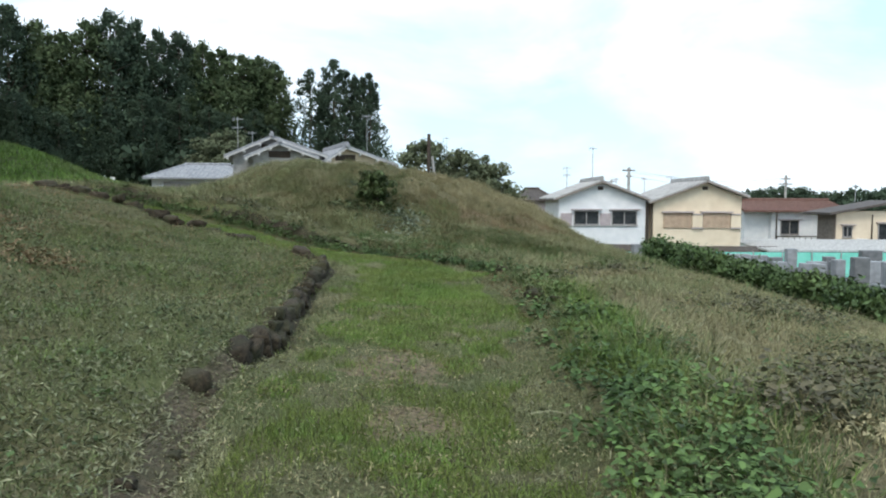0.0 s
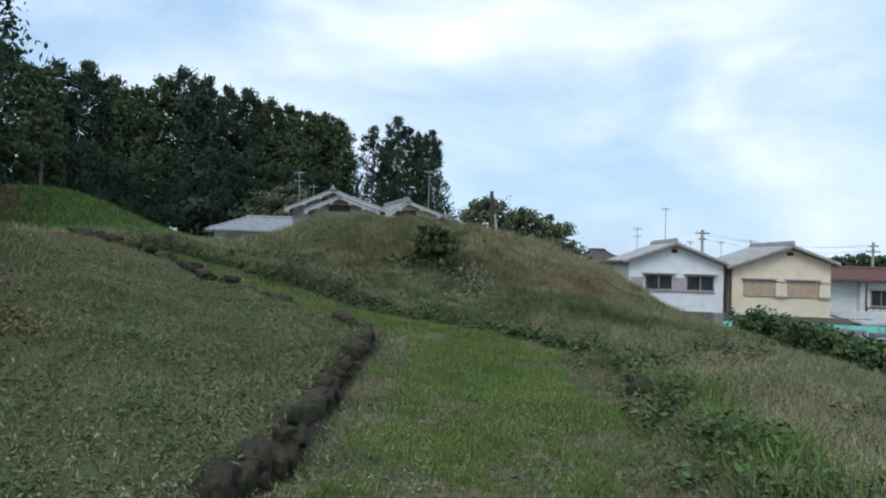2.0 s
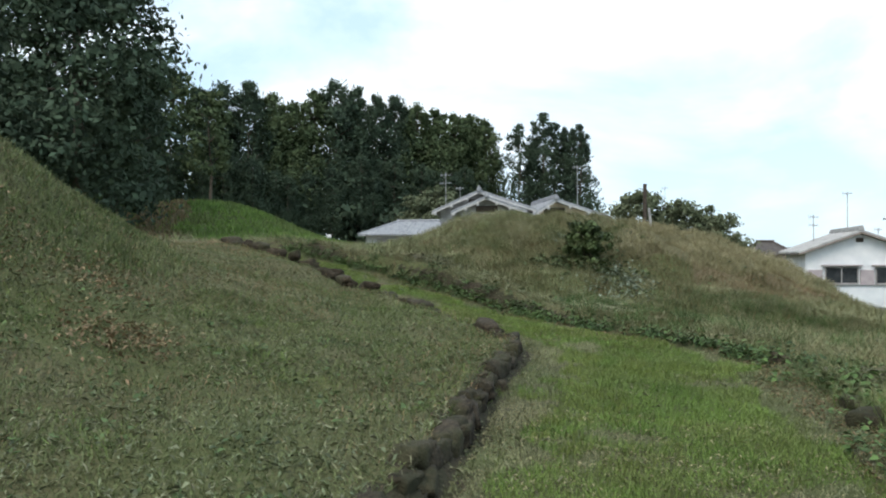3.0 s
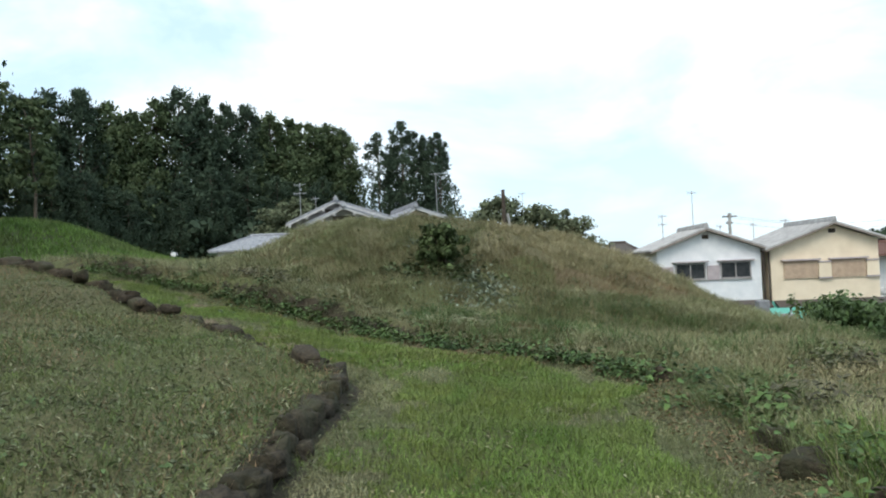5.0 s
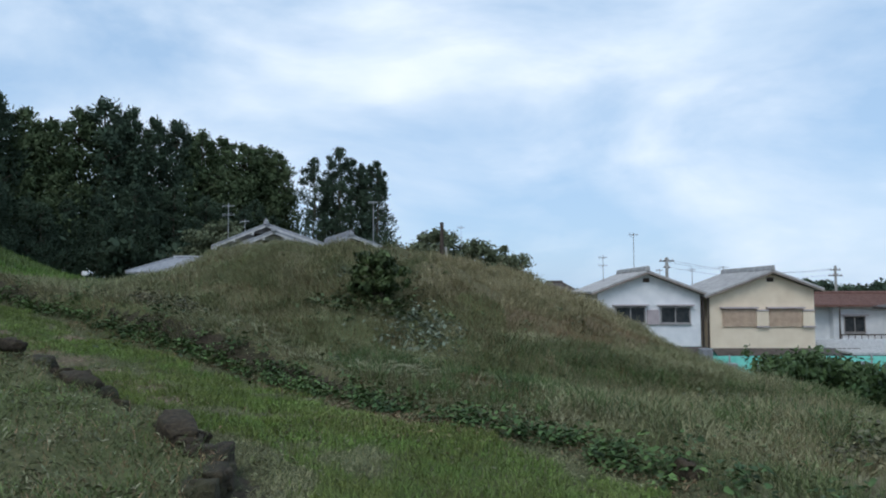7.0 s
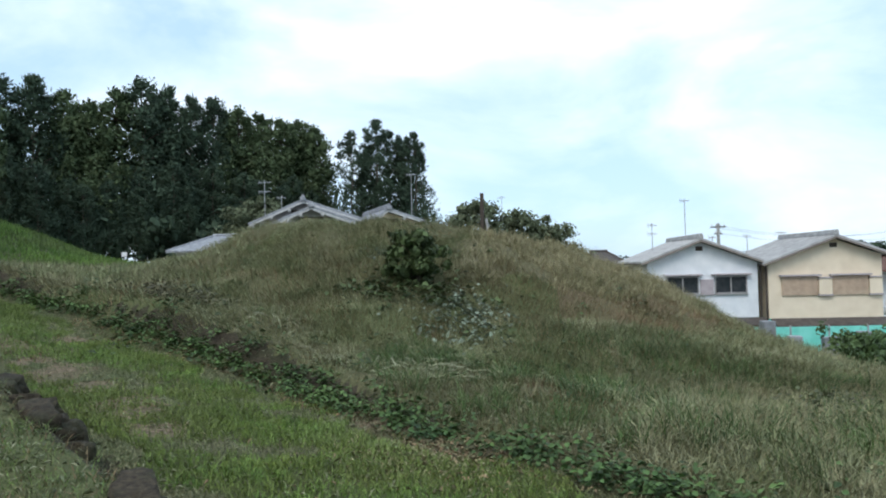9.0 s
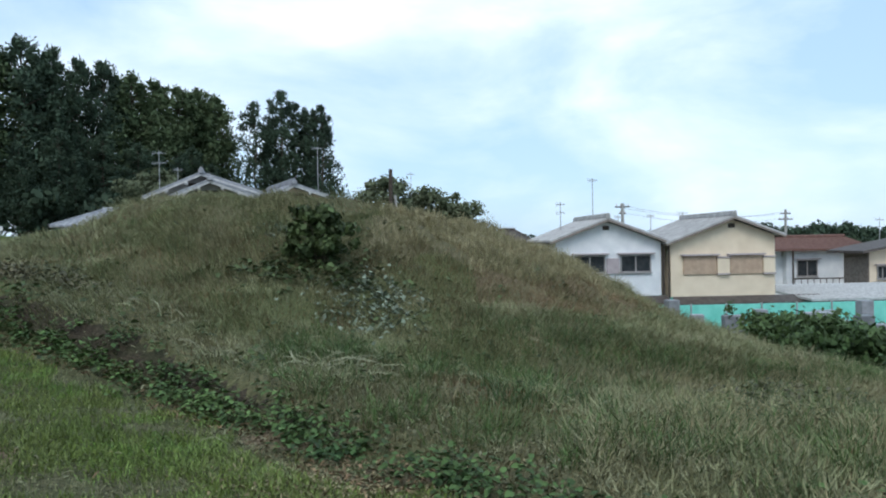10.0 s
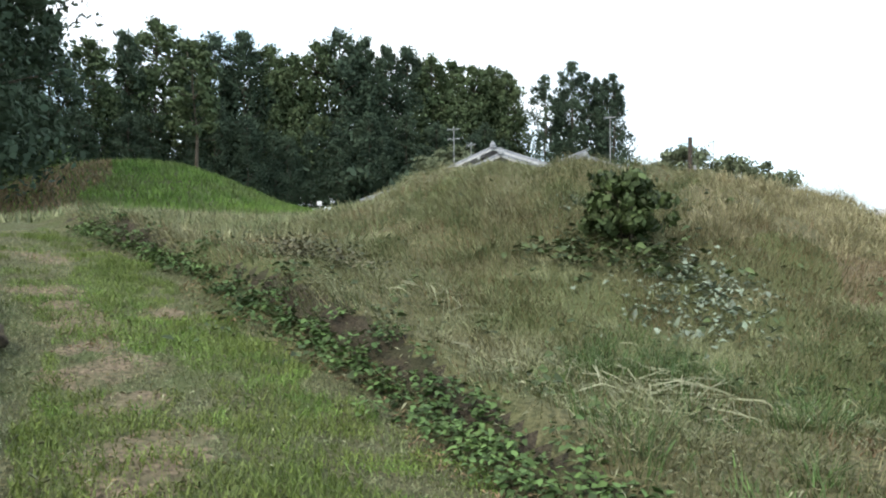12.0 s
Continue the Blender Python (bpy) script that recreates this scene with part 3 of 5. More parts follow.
# the edge of the wood: bearing in degrees from the start of the path, distance, height
for bearing, far, tall in ((-63, 54, 20), (-59, 60, 21), (-55, 64, 20), (-51, 68, 20), (-47, 70, 19), (-44.5, 78, 18), (-42, 86, 19), (-40, 90, 17.5), (-38, 92, 18.5), (-36.3, 94, 20.5), (-34.5, 96, 19), (-32.8, 98, 20), (-31, 98, 20.5), (-29.3, 100, 19.5), (-27.7, 100, 18.5), (-26.2, 102, 20.5), (-24.6, 102, 21.8), (-23, 104, 21.5), (-21.5, 104, 20.5), (-20, 106, 21), (-18.4, 106, 19.8), (-17, 108, 19.5), (-15.6, 108, 18.8), (-14.3, 110, 19.0), (-13.2, 110, 18.2)):
    b = radians(bearing)
    s = (tall + 0.5) / 20
    spots.append((rng.choice(list(WOODS)), far * math.sin(b), far * math.cos(b), s, rng.uniform(0, 360)))
    if len(spots) % 4 < 2:
        b = radians(bearing + rng.uniform(0.2, 0.8))
        spots.append((rng.choice(list(WOODS)), (far + 8) * math.sin(b), (far + 8) * math.cos(b), s * rng.uniform(0.8, 0.98), rng.uniform(0, 360)))
    if bearing > -45:
        b = radians(bearing + rng.uniform(-0.6, 0.4))
        spots.append(("oak_b", (far - 5) * math.sin(b), (far - 5) * math.cos(b), s * rng.uniform(0.45, 0.6), rng.uniform(0, 360)))
plant_at(WOODS, spots)
lone = "tall cedar with gaps in its crown behind the farmhouse"
LONE = {"a": tree("tree", lone, 21, 18, 5.0, LEAVES_DARK, 0.06, 0.62, 100, 60, 0.26, 1.0), "b": tree("tree", lone, 22, 18, 4.9, LEAVES_DARK, 0.03, 0.7, 110, 66, 0.26, 1.0)}
plant_at(LONE, [("a", -18.6, 100, 0.92, 40), ("b", -15.4, 100, 1.0, 100), ("a", -13.0, 104, 0.9, 200), ("b", -10.4, 100, 0.91, 10), ("b", -17.0, 104, 0.84, 60), ("a", -11.2, 102, 0.84, 300), ("a", -13.9, 101, 0.92, 150)])
NEAR = {"a": tree("tree", "large overhanging evergreen tree beside the path", 24, 20, 6.2, LEAVES_DARK, 0.1, 0.45, 210, 210, 0.165), "b": tree("tree", "slender tree with a pale bare trunk before the wood", 25, 17, 3.4, LEAVES_MID, 0.5, 0.5, 46, 60, 0.3)}
plant_at(NEAR, [("a", -26.4, 30.2, 1.05, 0), ("a", -38, 33, 1.0, 120), ("b", -47.3, 71.2, 1.02, 0)])
GARDEN = {"a": tree("tree", "round dark green garden tree behind the mound", 31, 7, 4.4, LEAVES_OLIVE, 0.05, 0.4, 80, 100, 0.2), "b": tree("tree", "spreading garden tree with thinning olive leaves", 32, 6, 4.8, LEAVES_OLIVE, 0.05, 0.5, 80, 90, 0.2)}
plant_at(GARDEN, [("a", -2.2, 78, 1.04, 0), ("b", 2.2, 79, 1.15, 70), ("b", 4.9, 79, 1.02, 190), ("a", 6.0, 81, 0.6, 20), ("a", -25, 84, 1.0, 30), ("b", -28, 86, 1.0, 30)])


# ---- farmhouse and other roofs ----
def cottage(name, label, x, y, turn, wide, deep, base, eave, top, wall, roof, skew=0.0, trim=VERGE):
    """A gabled house with rolled tiles, verge tiles with pale ends and a ridge; its gable faces the path."""
    h = tagged(empty(name, x, y, base, turn), label, "house")
    hw, e, t = wide / 2, eave - base, top - base
    part("wall", prism(bmesh.new(), [(-hw, -0.5), (hw, -0.5), (hw, e), (skew, t - 0.12), (-hw, e)], 0, deep), wall, h)
    ov, rise = 0.7, t - e
    l0, l1 = e - rise * ov / (hw + skew), e - rise * ov / (hw - skew)
    bm = prism(bmesh.new(), [(-hw - ov, l0), (skew, t), (skew, t + 0.14), (-hw - ov, l0 + 0.14)], -0.7, deep + 0.6)
    prism(bm, [(skew + 0.002, t), (hw + ov, l1), (hw + ov, l1 + 0.14), (skew + 0.002, t + 0.14)], -0.7, deep + 0.6)
    r = part("roof", bm, roof, h)
    n = int((deep + 1.2) / 0.3)
    for side, xe, ze in ((0, -hw - ov, l0), (1, hw + ov, l1)):
        for i in range(n + 1):
            yy = -0.62 + i * (deep + 1.1) / n
            part("tile_roll", rod(bmesh.new(), (xe, yy, ze + 0.14), (skew, yy, t + 0.14), 0.05, sides=5), roof, r)
    bm = boxed(skew - 0.16, -0.76, t + 0.1, skew + 0.16, deep + 0.62, t + 0.36, 0.04)
    rod(bm, (skew, -0.82, t + 0.42), (skew, deep + 0.64, t + 0.42), 0.1)
    part("ridge", bm, roof, r)
    part("ridge_end_tile", boxed(skew - 0.2, -0.9, t + 0.02, skew + 0.2, -0.74, t + 0.32, 0.06), roof, r)
    for xe, ze in ((-hw - ov, l0), (hw + ov, l1)):
        pts = [(xe, ze - 0.14), (skew, t - 0.14), (skew, t), (xe, ze)]
        part("verge_board", prism(bmesh.new(), pts, -0.74, -0.66), trim, h)
        for f in (0.08, 0.42, 0.75):
            px, pz = xe + (skew - xe) * f, ze + (t - ze) * f
            part("purlin_end", boxed(px - 0.1, -0.84, pz - 0.34, px + 0.1, -0.5, pz - 0.14, 0.03), trim, h, "pale purlin end")
    part("gable_vent", boxed(skew - 0.9, -0.06, t - 1.15, skew + 0.9, 0.02, t - 0.6), WOOD_DARK, h, "dark louvred gable vent")
    return h


farm = cottage("farmhouse", "old farmhouse with grey tiled gable roof and plaster walls", -14.6, 62.8, 12, 7.6, 9.0, 1.6, 5.3, 6.75, PALE_TILE, GREY_TILE, -0.5)
farm_wing = cottage("farmhouse", "farmhouse wing with pale verge boards and grey tiles", -13.9, 61.2, 12, 4.8, 1.4, 1.6, 5.15, 6.1, PALE_TILE, GREY_TILE, -0.2)
farm_back = cottage("farmhouse", "smaller farmhouse with ochre gable and grey tiles", -8.0, 64.5, 22, 6.0, 8.0, 1.0, 4.7, 6.0, CREAM_WALL, GREY_TILE, -1.0)


def hip_house(name, label, x, y, turn, wide, deep, base, eave, top, wall, roof, ridge):
    """A low house under a hipped roof with hip rolls."""
    h = tagged(empty(name, x, y, base, turn), label, "house")
    e, t, hw, ov = eave - base, top - base, wide / 2, 0.7
    part("wall", boxed(-hw, 0, -0.8, hw, deep, e, 0.01), wall, h)
    bm = bmesh.new()
    lo = [bm.verts.new((sx * (hw + ov), yy, e - 0.05)) for sx, yy in ((-1, -ov), (1, -ov), (1, deep + ov), (-1, deep + ov))]
    up = [bm.verts.new((sx * (hw + ov), yy, e + 0.1)) for sx, yy in ((-1, -ov), (1, -ov), (1, deep + ov), (-1, deep + ov))]
    ra, rb = bm.verts.new((-ridge / 2, deep / 2, t)), bm.verts.new((ridge / 2, deep / 2, t))
    for f in ((lo[3], lo[2], lo[1], lo[0]), (lo[0], lo[1], up[1], up[0]), (lo[1], lo[2], up[2], up[1]), (lo[2], lo[3], up[3], up[2]), (lo[3], lo[0], up[0], up[3]), (up[0], up[1], rb, ra), (up[1], up[2], rb), (up[2], up[3], ra, rb), (up[3], up[0], ra)):
        bm.faces.new(f)
    r = part("roof", bm, roof, h)
    for sx, yy in ((-1, -ov), (1, -ov), (1, deep + ov), (-1, deep + ov)):
        part("hip_roll", rod(bmesh.new(), (sx * (hw + ov), yy, e + 0.12), (sx * ridge / 2, deep / 2, t + 0.05), 0.1, sides=6), roof, r)
    part("ridge", rod(bmesh.new(), (-ridge / 2 - 0.2, deep / 2, t + 0.06), (ridge / 2 + 0.2, deep / 2, t + 0.06), 0.14, sides=8), roof, r)
    for i in range(int(wide / 0.45)):
        xx = -hw + 0.2 + i * 0.45
        top_y = deep / 2 * min(1, (hw + ov - abs(xx)) / max(0.1, hw + ov - ridge / 2))
        f = top_y / (deep / 2)
        part("tile_roll", rod(bmesh.new(), (xx, -ov, e + 0.1), (xx, -ov + (deep / 2 + ov) * f, e + 0.1 + (t - e - 0.1) * f), 0.045, sides=5), roof, r)
    part("window", boxed(-hw + 1.2, -0.06, e - 1.3, hw - 1.5, 0.02, e - 0.35), FRAME_GREY, h, "wide grey window under the eaves")
    return h


hip_house("house", "low house with hipped grey tiled roof", -25.6, 75, 6, 9.6, 8.0, 1.8, 3.5, 5.15, WHITE_WALL, GREY_TILE, 4.5)
hip_house("house", "far house with dark hipped roof", 10.4, 84, 0, 3.8, 6, -3.5, 1.3, 2.75, MAUVE, DARK_TILE, 1.4)


def red_roof_house():
    h = tagged(empty("house", 33.7, 67.5, -3.75), "white house with red-brown tiled roof and a balcony", "house")
    part("wall", boxed(-3.1, 0, -0.5, 3.6, 7, 4.35), WHITE_WALL, h)
    part("side_wall", boxed(-5.4, 0.6, -0.5, -3.12, 6, 4.2), WHITE_WALL, h)
    bm = bmesh.new()
    outline = [(-6.0, -0.8, 4.3), (4.0, -0.8, 4.3), (4.0, 3.5, 5.25), (-6.0, 3.5, 5.25), (4.0, 7.8, 4.3), (-6.0, 7.8, 4.3)]
    v = [bm.verts.new(p) for p in outline] + [bm.verts.new((x, y, z - 0.16)) for x, y, z in outline]
    for f in ((0, 1, 2, 3), (3, 2, 4, 5), (9, 8, 7, 6), (11, 10, 8, 9), (0, 6, 7, 1), (5, 4, 10, 11), (0, 3, 9, 6), (3, 5, 11, 9), (1, 7, 8, 2), (2, 8, 10, 4)):
        bm.faces.new([v[i] for i in f])
    r = part("roof", bm, RED_TILE, h)
    for i in range(32):
        x = -5.9 + i * 0.315
        part("tile_roll", rod(bmesh.new(), (x, -0.8, 4.31), (x, 3.5, 5.26), 0.05, sides=5), RED_TILE, r)
    part("ridge", rod(bmesh.new(), (-6.0, 3.5, 5.3), (4.0, 3.5, 5.3), 0.14), RED_TILE, r)
    town_window(h, -2.2, 2.1, -0.6, 3.3, 0)
    rail = part("balcony", boxed(-3.1, -1.2, 1.0, 3.3, -0.001, 1.12), CONCRETE, h, "balcony slab with iron railing")
    for i in range(13):
        part("baluster", rod(bmesh.new(), (-3.05 + i * 0.525, -1.15, 1.12), (-3.05 + i * 0.525, -1.15, 1.9), 0.03, sides=6), WOOD_DARK, rail)
    part("handrail", rod(bmesh.new(), (-3.1, -1.15, 1.9), (3.3, -1.15, 1.9), 0.05, sides=6), WOOD_DARK, rail)
    for x in (-2.95, 3.15):
        part("post", rod(bmesh.new(), (x, -0.7, 1.12), (x, -0.7, 4.2), 0.07, sides=6), WOOD_DARK, h)
    return h


def right_house():
    h = tagged(empty("house", 36.0, 60.0, -4.2), "cream house with dark roof beside the red-roofed one", "house")
    part("wall", boxed(-3.35, 0, -0.2, 6.5, 3, 4.8), CREAM_WALL, h)
    part("side_panel", boxed(-3.42, 0.05, 0, -3.352, 2.95, 4.6), BOARD, h, "brown boarded side wall")
    bm = bmesh.new()
    prism(bm, [(-4.3, 4.5), (1.6, 5.55), (1.6, 5.73), (-4.3, 4.68)], -0.8, 3.8)
    prism(bm, [(1.602, 5.55), (7.4, 4.5), (7.4, 4.68), (1.602, 5.73)], -0.8, 3.8)
    part("roof", bm, DARK_TILE, h)
    town_window(h, -2.75, 2.7, -2.1, 3.5, 0)
    town_window(h, 0.2, 2.2, 2.2, 3.7, 0)
    part("porch_roof", prism(bmesh.new(), [(-5.6, 1.55), (-2.9, 2.45), (0.4, 1.5), (0.4, 1.36), (-2.9, 2.3), (-5.6, 1.4)], -2.6, -0.01), DARK_TILE, h, "brown tiled porch roof")
    part("air_conditioner", boxed(-1.7, -0.45, 2.0, -1.0, -0.02, 2.5, 0.03), WHITE_WALL, h, "white outdoor unit")
    part("downpipe", rod(bmesh.new(), (-0.4, -0.08, 0), (-0.4, -0.08, 4.5), 0.05), WOOD_DARK, h, "dark downpipe")
    return h


red_roof_house()
right_house()

shed = tagged(empty("shed", 30.5, 50.0, -4.2), "long low shed with pale corrugated roof and mint walls", "shed")
bm = prism(bmesh.new(), [(-8.0, 2.1), (9.5, 2.1), (9.5, 2.22), (-8.0, 2.22)], 0, 7.5)
bm.transform(Matrix.Rotation(radians(2.6), 4, "X"))
roof = part("roof", bm, VERGE, shed, "pale corrugated roof")
for i in range(58):
    bm = rod(bmesh.new(), (-7.95 + i * 0.305, 0, 2.22), (-7.95 + i * 0.305, 7.5, 2.22), 0.045, sides=5)
    bm.transform(Matrix.Rotation(radians(2.6), 4, "X"))
    part("corrugation", bm, VERGE, roof)
# dark strip added for the shadow line below the roof's front edge
part("eave_shadow_strip", boxed(-8.02, -0.06, 1.96, 9.52, -0.001, 2.12), DARK_TILE, shed)
part("wall", boxed(-7.6, 0.4, -0.3, 9.3, 0.55, 2.09), MINT, shed)
for i in range(7):
    part("post", boxed(-7.7 + i * 2.75, 0.1, -0.3, -7.6 + i * 2.75, 0.2, 2.08), METAL, shed)

fence = tagged(empty("fence", 20, 49.2, -4.2), "mint green painted panel fence behind the graves", "fence")
for i in range(17):
    part("panel", boxed(-12.9 + i * 2.02, 0, -0.3, -10.9 + i * 2.02, 0.05, 2.1, 0.01), MINT, fence)
    part("post", boxed(-12.98 + i * 2.02, -0.06, -0.3, -12.9 + i * 2.02, 0.04, 2.16), METAL, fence)


# ---- poles and aerials ----
def utility_pole(x, y, base, top, arms):
    p = tagged(empty("utility_pole", x, y, base), "grey concrete utility pole with cross arms", "pole")
    t = top - base
    part("pole", rod(bmesh.new(), (0, 0, 0), (0, 0, t), 0.17, 0.12, 10), CONCRETE, p)
    for dz, w in arms:
        a = part("cross_arm", boxed(-w, -0.06, t - dz, w, 0.06, t - dz + 0.1), WOOD_DARK, p)
        for i in range(4):
            xx = -w + 0.12 + i * (2 * w - 0.24) / 3
            part("insulator", rod(bmesh.new(), (xx, 0, t - dz + 0.1), (xx, 0, t - dz + 0.3), 0.05, 0.03, 6), WHITE_WALL, a)
    return p


utility_pole(17.7, 69.8, -4.2, 4.6, ((0.35, 0.62), (0.9, 0.3)))
utility_pole(39.5, 84, -4.2, 4.4, ((0.5, 0.55), (1.1, 0.75)))
utility_pole(27.5, 120, -4.2, 4.9, ((0.5, 0.9),))
utility_pole(10.2, 118, -4.2, 4.6, ((0.5, 0.9),))


def wire(a, b, sag=0.7):
    a, b = np.array(a), np.array(b)
    f = np.linspace(0, 1, 17)[:, None]
    pts = a + (b - a) * f - np.array([0, 0, sag * 4]) * f * (1 - f)
    ring = np.array([(0.009, 0, 0), (0, 0, 0.009), (-0.009, 0, 0), (0, 0, -0.009)])
    v = (pts[:, None] + ring[None]).reshape(-1, 3)
    q = [(4 * i + k, 4 * i + (k + 1) % 4, 4 * i + 4 + (k + 1) % 4, 4 * i + 4 + k) for i in range(16) for k in range(4)]
    return tagged(array_mesh("power_line", v, q, WOOD_DARK), "thin black power line strung between utility poles", "cable")


for z, dx in ((4.3, -0.5), (4.3, 0.5), (3.75, 0.28)):
    wire((17.7 + dx, 69.8, z), (39.5 + dx, 84, z - 0.2))


def aerial(x, y, base, top, rods, wide=0.5):
    p = tagged(empty("tv_aerial", x, y, base), "thin metal television aerial on a roof mast", "aerial")
    t = top - base
    part("mast", rod(bmesh.new(), (0, 0, -0.3), (0, 0, t), 0.03, 0.024, 6), METAL, p)
    for k, dz in enumerate(rods):
        b = part("boom", rod(bmesh.new(), (-wide * 1.2, 0, t - dz), (wide * 1.2, 0, t - dz), 0.02, sides=5), METAL, p)
        for i in range(6):
            xx = -wide * 1.1 + i * wide * 0.44
            part("element", rod(bmesh.new(), (xx, -0.1, t - dz - 0.15 + 0.02 * i), (xx, 0.1, t - dz + 0.15 - 0.02 * i), 0.012, sides=4), METAL, b)
    return p


aerial(11.1, 54.5, 2.9, 5.45, (0.12,), 0.25)
aerial(9.5, 56.5, 2.1, 4.1, (0.15, 0.7), 0.25)
aerial(13.6, 57.5, 1.9, 3.2, (0.1,), 0.2)
aerial(18.0, 57.5, 2.9, 3.4, (0.1,), 0.3)
aerial(16.0, 58.0, 1.9, 3.3, (0.15,), 0.2)
aerial(-18.0, 62.5, 4.8, 8.5, (0.2, 0.9), 0.4)
aerial(-17.0, 63.5, 5.3, 7.4, (0.2,), 0.3)
aerial(-7.2, 66.0, 4.9, 9.1, (0.12,), 0.35)
aerial(0.1, 78, 3.0, 8.2, (0.2,), 0.3)
aerial(37.5, 66, 0.9, 3.0, (0.2,), 0.3)

stub = tagged(empty("pole", -1.75, 75, 0.3), "dark weathered timber pole with a leaning brace", "pole")
part("post", rod(bmesh.new(), (0, 0, 0), (0, 0, 7.9), 0.22, 0.17, 9), WOOD_DARK, stub)
part("brace", rod(bmesh.new(), (1.0, 0.3, 0), (0.35, 0.1, 5.6), 0.16, 0.12, 8), PALE_TILE, stub, "pale leaning brace")


# ---- graves, hedge and far woods ----
def grave(x, y, s, style, turn=0):
    """Stacked granite: plinth, base and upright stone, or a plain post."""
    z = ground_height(x, y)
    g = tagged(empty("gravestone", x, y, z, turn), "grey granite gravestone on a stepped plinth", "gravestone", "graves behind the hedge")
    if style == 0:
        part("plinth", boxed(-0.75 * s, -0.75 * s, -0.1, 0.75 * s, 0.75 * s, 0.4 * s, 0.03), STONE, g)
        part("base", boxed(-0.45 * s, -0.45 * s, 0.4 * s, 0.45 * s, 0.45 * s, 0.75 * s, 0.03), STONE, g)
        part("pedestal", boxed(-0.33 * s, -0.33 * s, 0.75 * s, 0.33 * s, 0.33 * s, 1.02 * s, 0.03), STONE, g)
        part("upright_stone", boxed(-0.2 * s, -0.2 * s, 1.02 * s, 0.2 * s, 0.2 * s, 1.8 * s, 0.04), STONE, g)
    elif style == 1:
        part("plinth", boxed(-0.5 * s, -0.5 * s, -0.1, 0.5 * s, 0.5 * s, 0.3 * s, 0.03), STONE, g)
        part("upright_stone", boxed(-0.24 * s, -0.18 * s, 0.3 * s, 0.24 * s, 0.18 * s, 1.7 * s, 0.05), STONE, g)
    else:
        part("plinth", boxed(-1.0 * s, -0.8 * s, -0.1, 1.0 * s, 0.8 * s, 0.55 * s, 0.03), STONE, g)
        part("base", boxed(-0.6 * s, -0.5 * s, 0.55 * s, 0.6 * s, 0.5 * s, 0.9 * s, 0.03), STONE, g)
        part("upright_stone", boxed(-0.4 * s, -0.2 * s, 0.9 * s, 0.4 * s, 0.2 * s, 1.75 * s, 0.05), STONE, g)
        part("flower_holder", rod(bmesh.new(), (-0.5 * s, -0.42 * s, 0.9 * s), (-0.5 * s, -0.42 * s, 1.2 * s), 0.06), STONE, g)
        part("flower_holder", rod(bmesh.new(), (0.5 * s, -0.42 * s, 0.9 * s), (0.5 * s, -0.42 * s, 1.2 * s), 0.06), STONE, g)
    return g


rng = random.Random(8)
for row, (gy0, xs) in enumerate(((32.0, (17.2, 18.8, 20.3, 22.2)), (34.6, (16.4, 17.7, 19.4, 21.0, 22.6, 24.4)), (37.2, (15.4, 16.6, 17.5, 19.3, 20.4, 21.9, 23.4, 25.0)), (41.5, (11.1, 12.5, 13.8, 15.3, 17.1, 18.4, 20.2, 22.4, 24.6, 27.0)))):
    for k, gx0 in enumerate(xs):
        grave(gx0 + rng.uniform(-0.2, 0.2), gy0 + rng.uniform(-0.4, 0.4), rng.uniform(1.12, 1.42), (k + row) % 3, rng.uniform(-6, 6))


def leafy_run(name, line, wide, tall, per_metre, size, material, seed, label, category):
    """A bank of leaves along a line: leaf clumps on many small blobs."""
    rr = random.Random(seed)
    centres, radii = [], []
    for (ax, ay), (bx, by) in zip(line, line[1:]):
        n = max(1, int(math.hypot(bx - ax, by - ay) * per_metre))
        for i in range(n):
            f = (i + rr.random()) / n
            x, y = ax + (bx - ax) * f + rr.gauss(0, wide * 0.4), ay + (by - ay) * f + rr.gauss(0, wide * 0.4)
            r = tall * rr.uniform(0.22, 0.42)
            centres.append((x, y, ground_height(x, y) + rr.uniform(0.1, tall - r * 0.6)))
            radii.append(r)
    v, f = leaf_cloud(centres, radii, 46, size, seed)
    return tagged(array_mesh(name, v, f, material), label, category, kind="stuff")


leafy_run("hedge", [(8.7, 9.0), (8.6, 14), (8.55, 17.2), (8.0, 19.9), (6.7, 22.5)], 0.8, 0.9, 66, 0.075, HEDGE_LEAF, 41, "overgrown dark green hedge along the graveyard edge", "hedge")
leafy_run("hedge", [(7.6, 22.6), (8.4, 25.5), (9.2, 29)], 0.9, 0.9, 50, 0.08, HEDGE_LEAF, 42, "low overgrown hedge behind the end of the mound", "hedge")
leafy_run("undergrowth", [(-75, 62), (-62, 78), (-48, 86), (-34, 92), (-20, 97), (-8, 99)], 3.0, 5.5, 2.6, 0.42, LEAVES_DARK, 47, "dark undergrowth at the edge of the wood", "shrubs")
leafy_run("shrubs", [(-40, 36), (-35, 40), (-33, 47)], 2.0, 2.6, 16, 0.14, BUSH_LEAF, 46, "dark green creeper-covered shrubs beyond the mound", "shrubs")


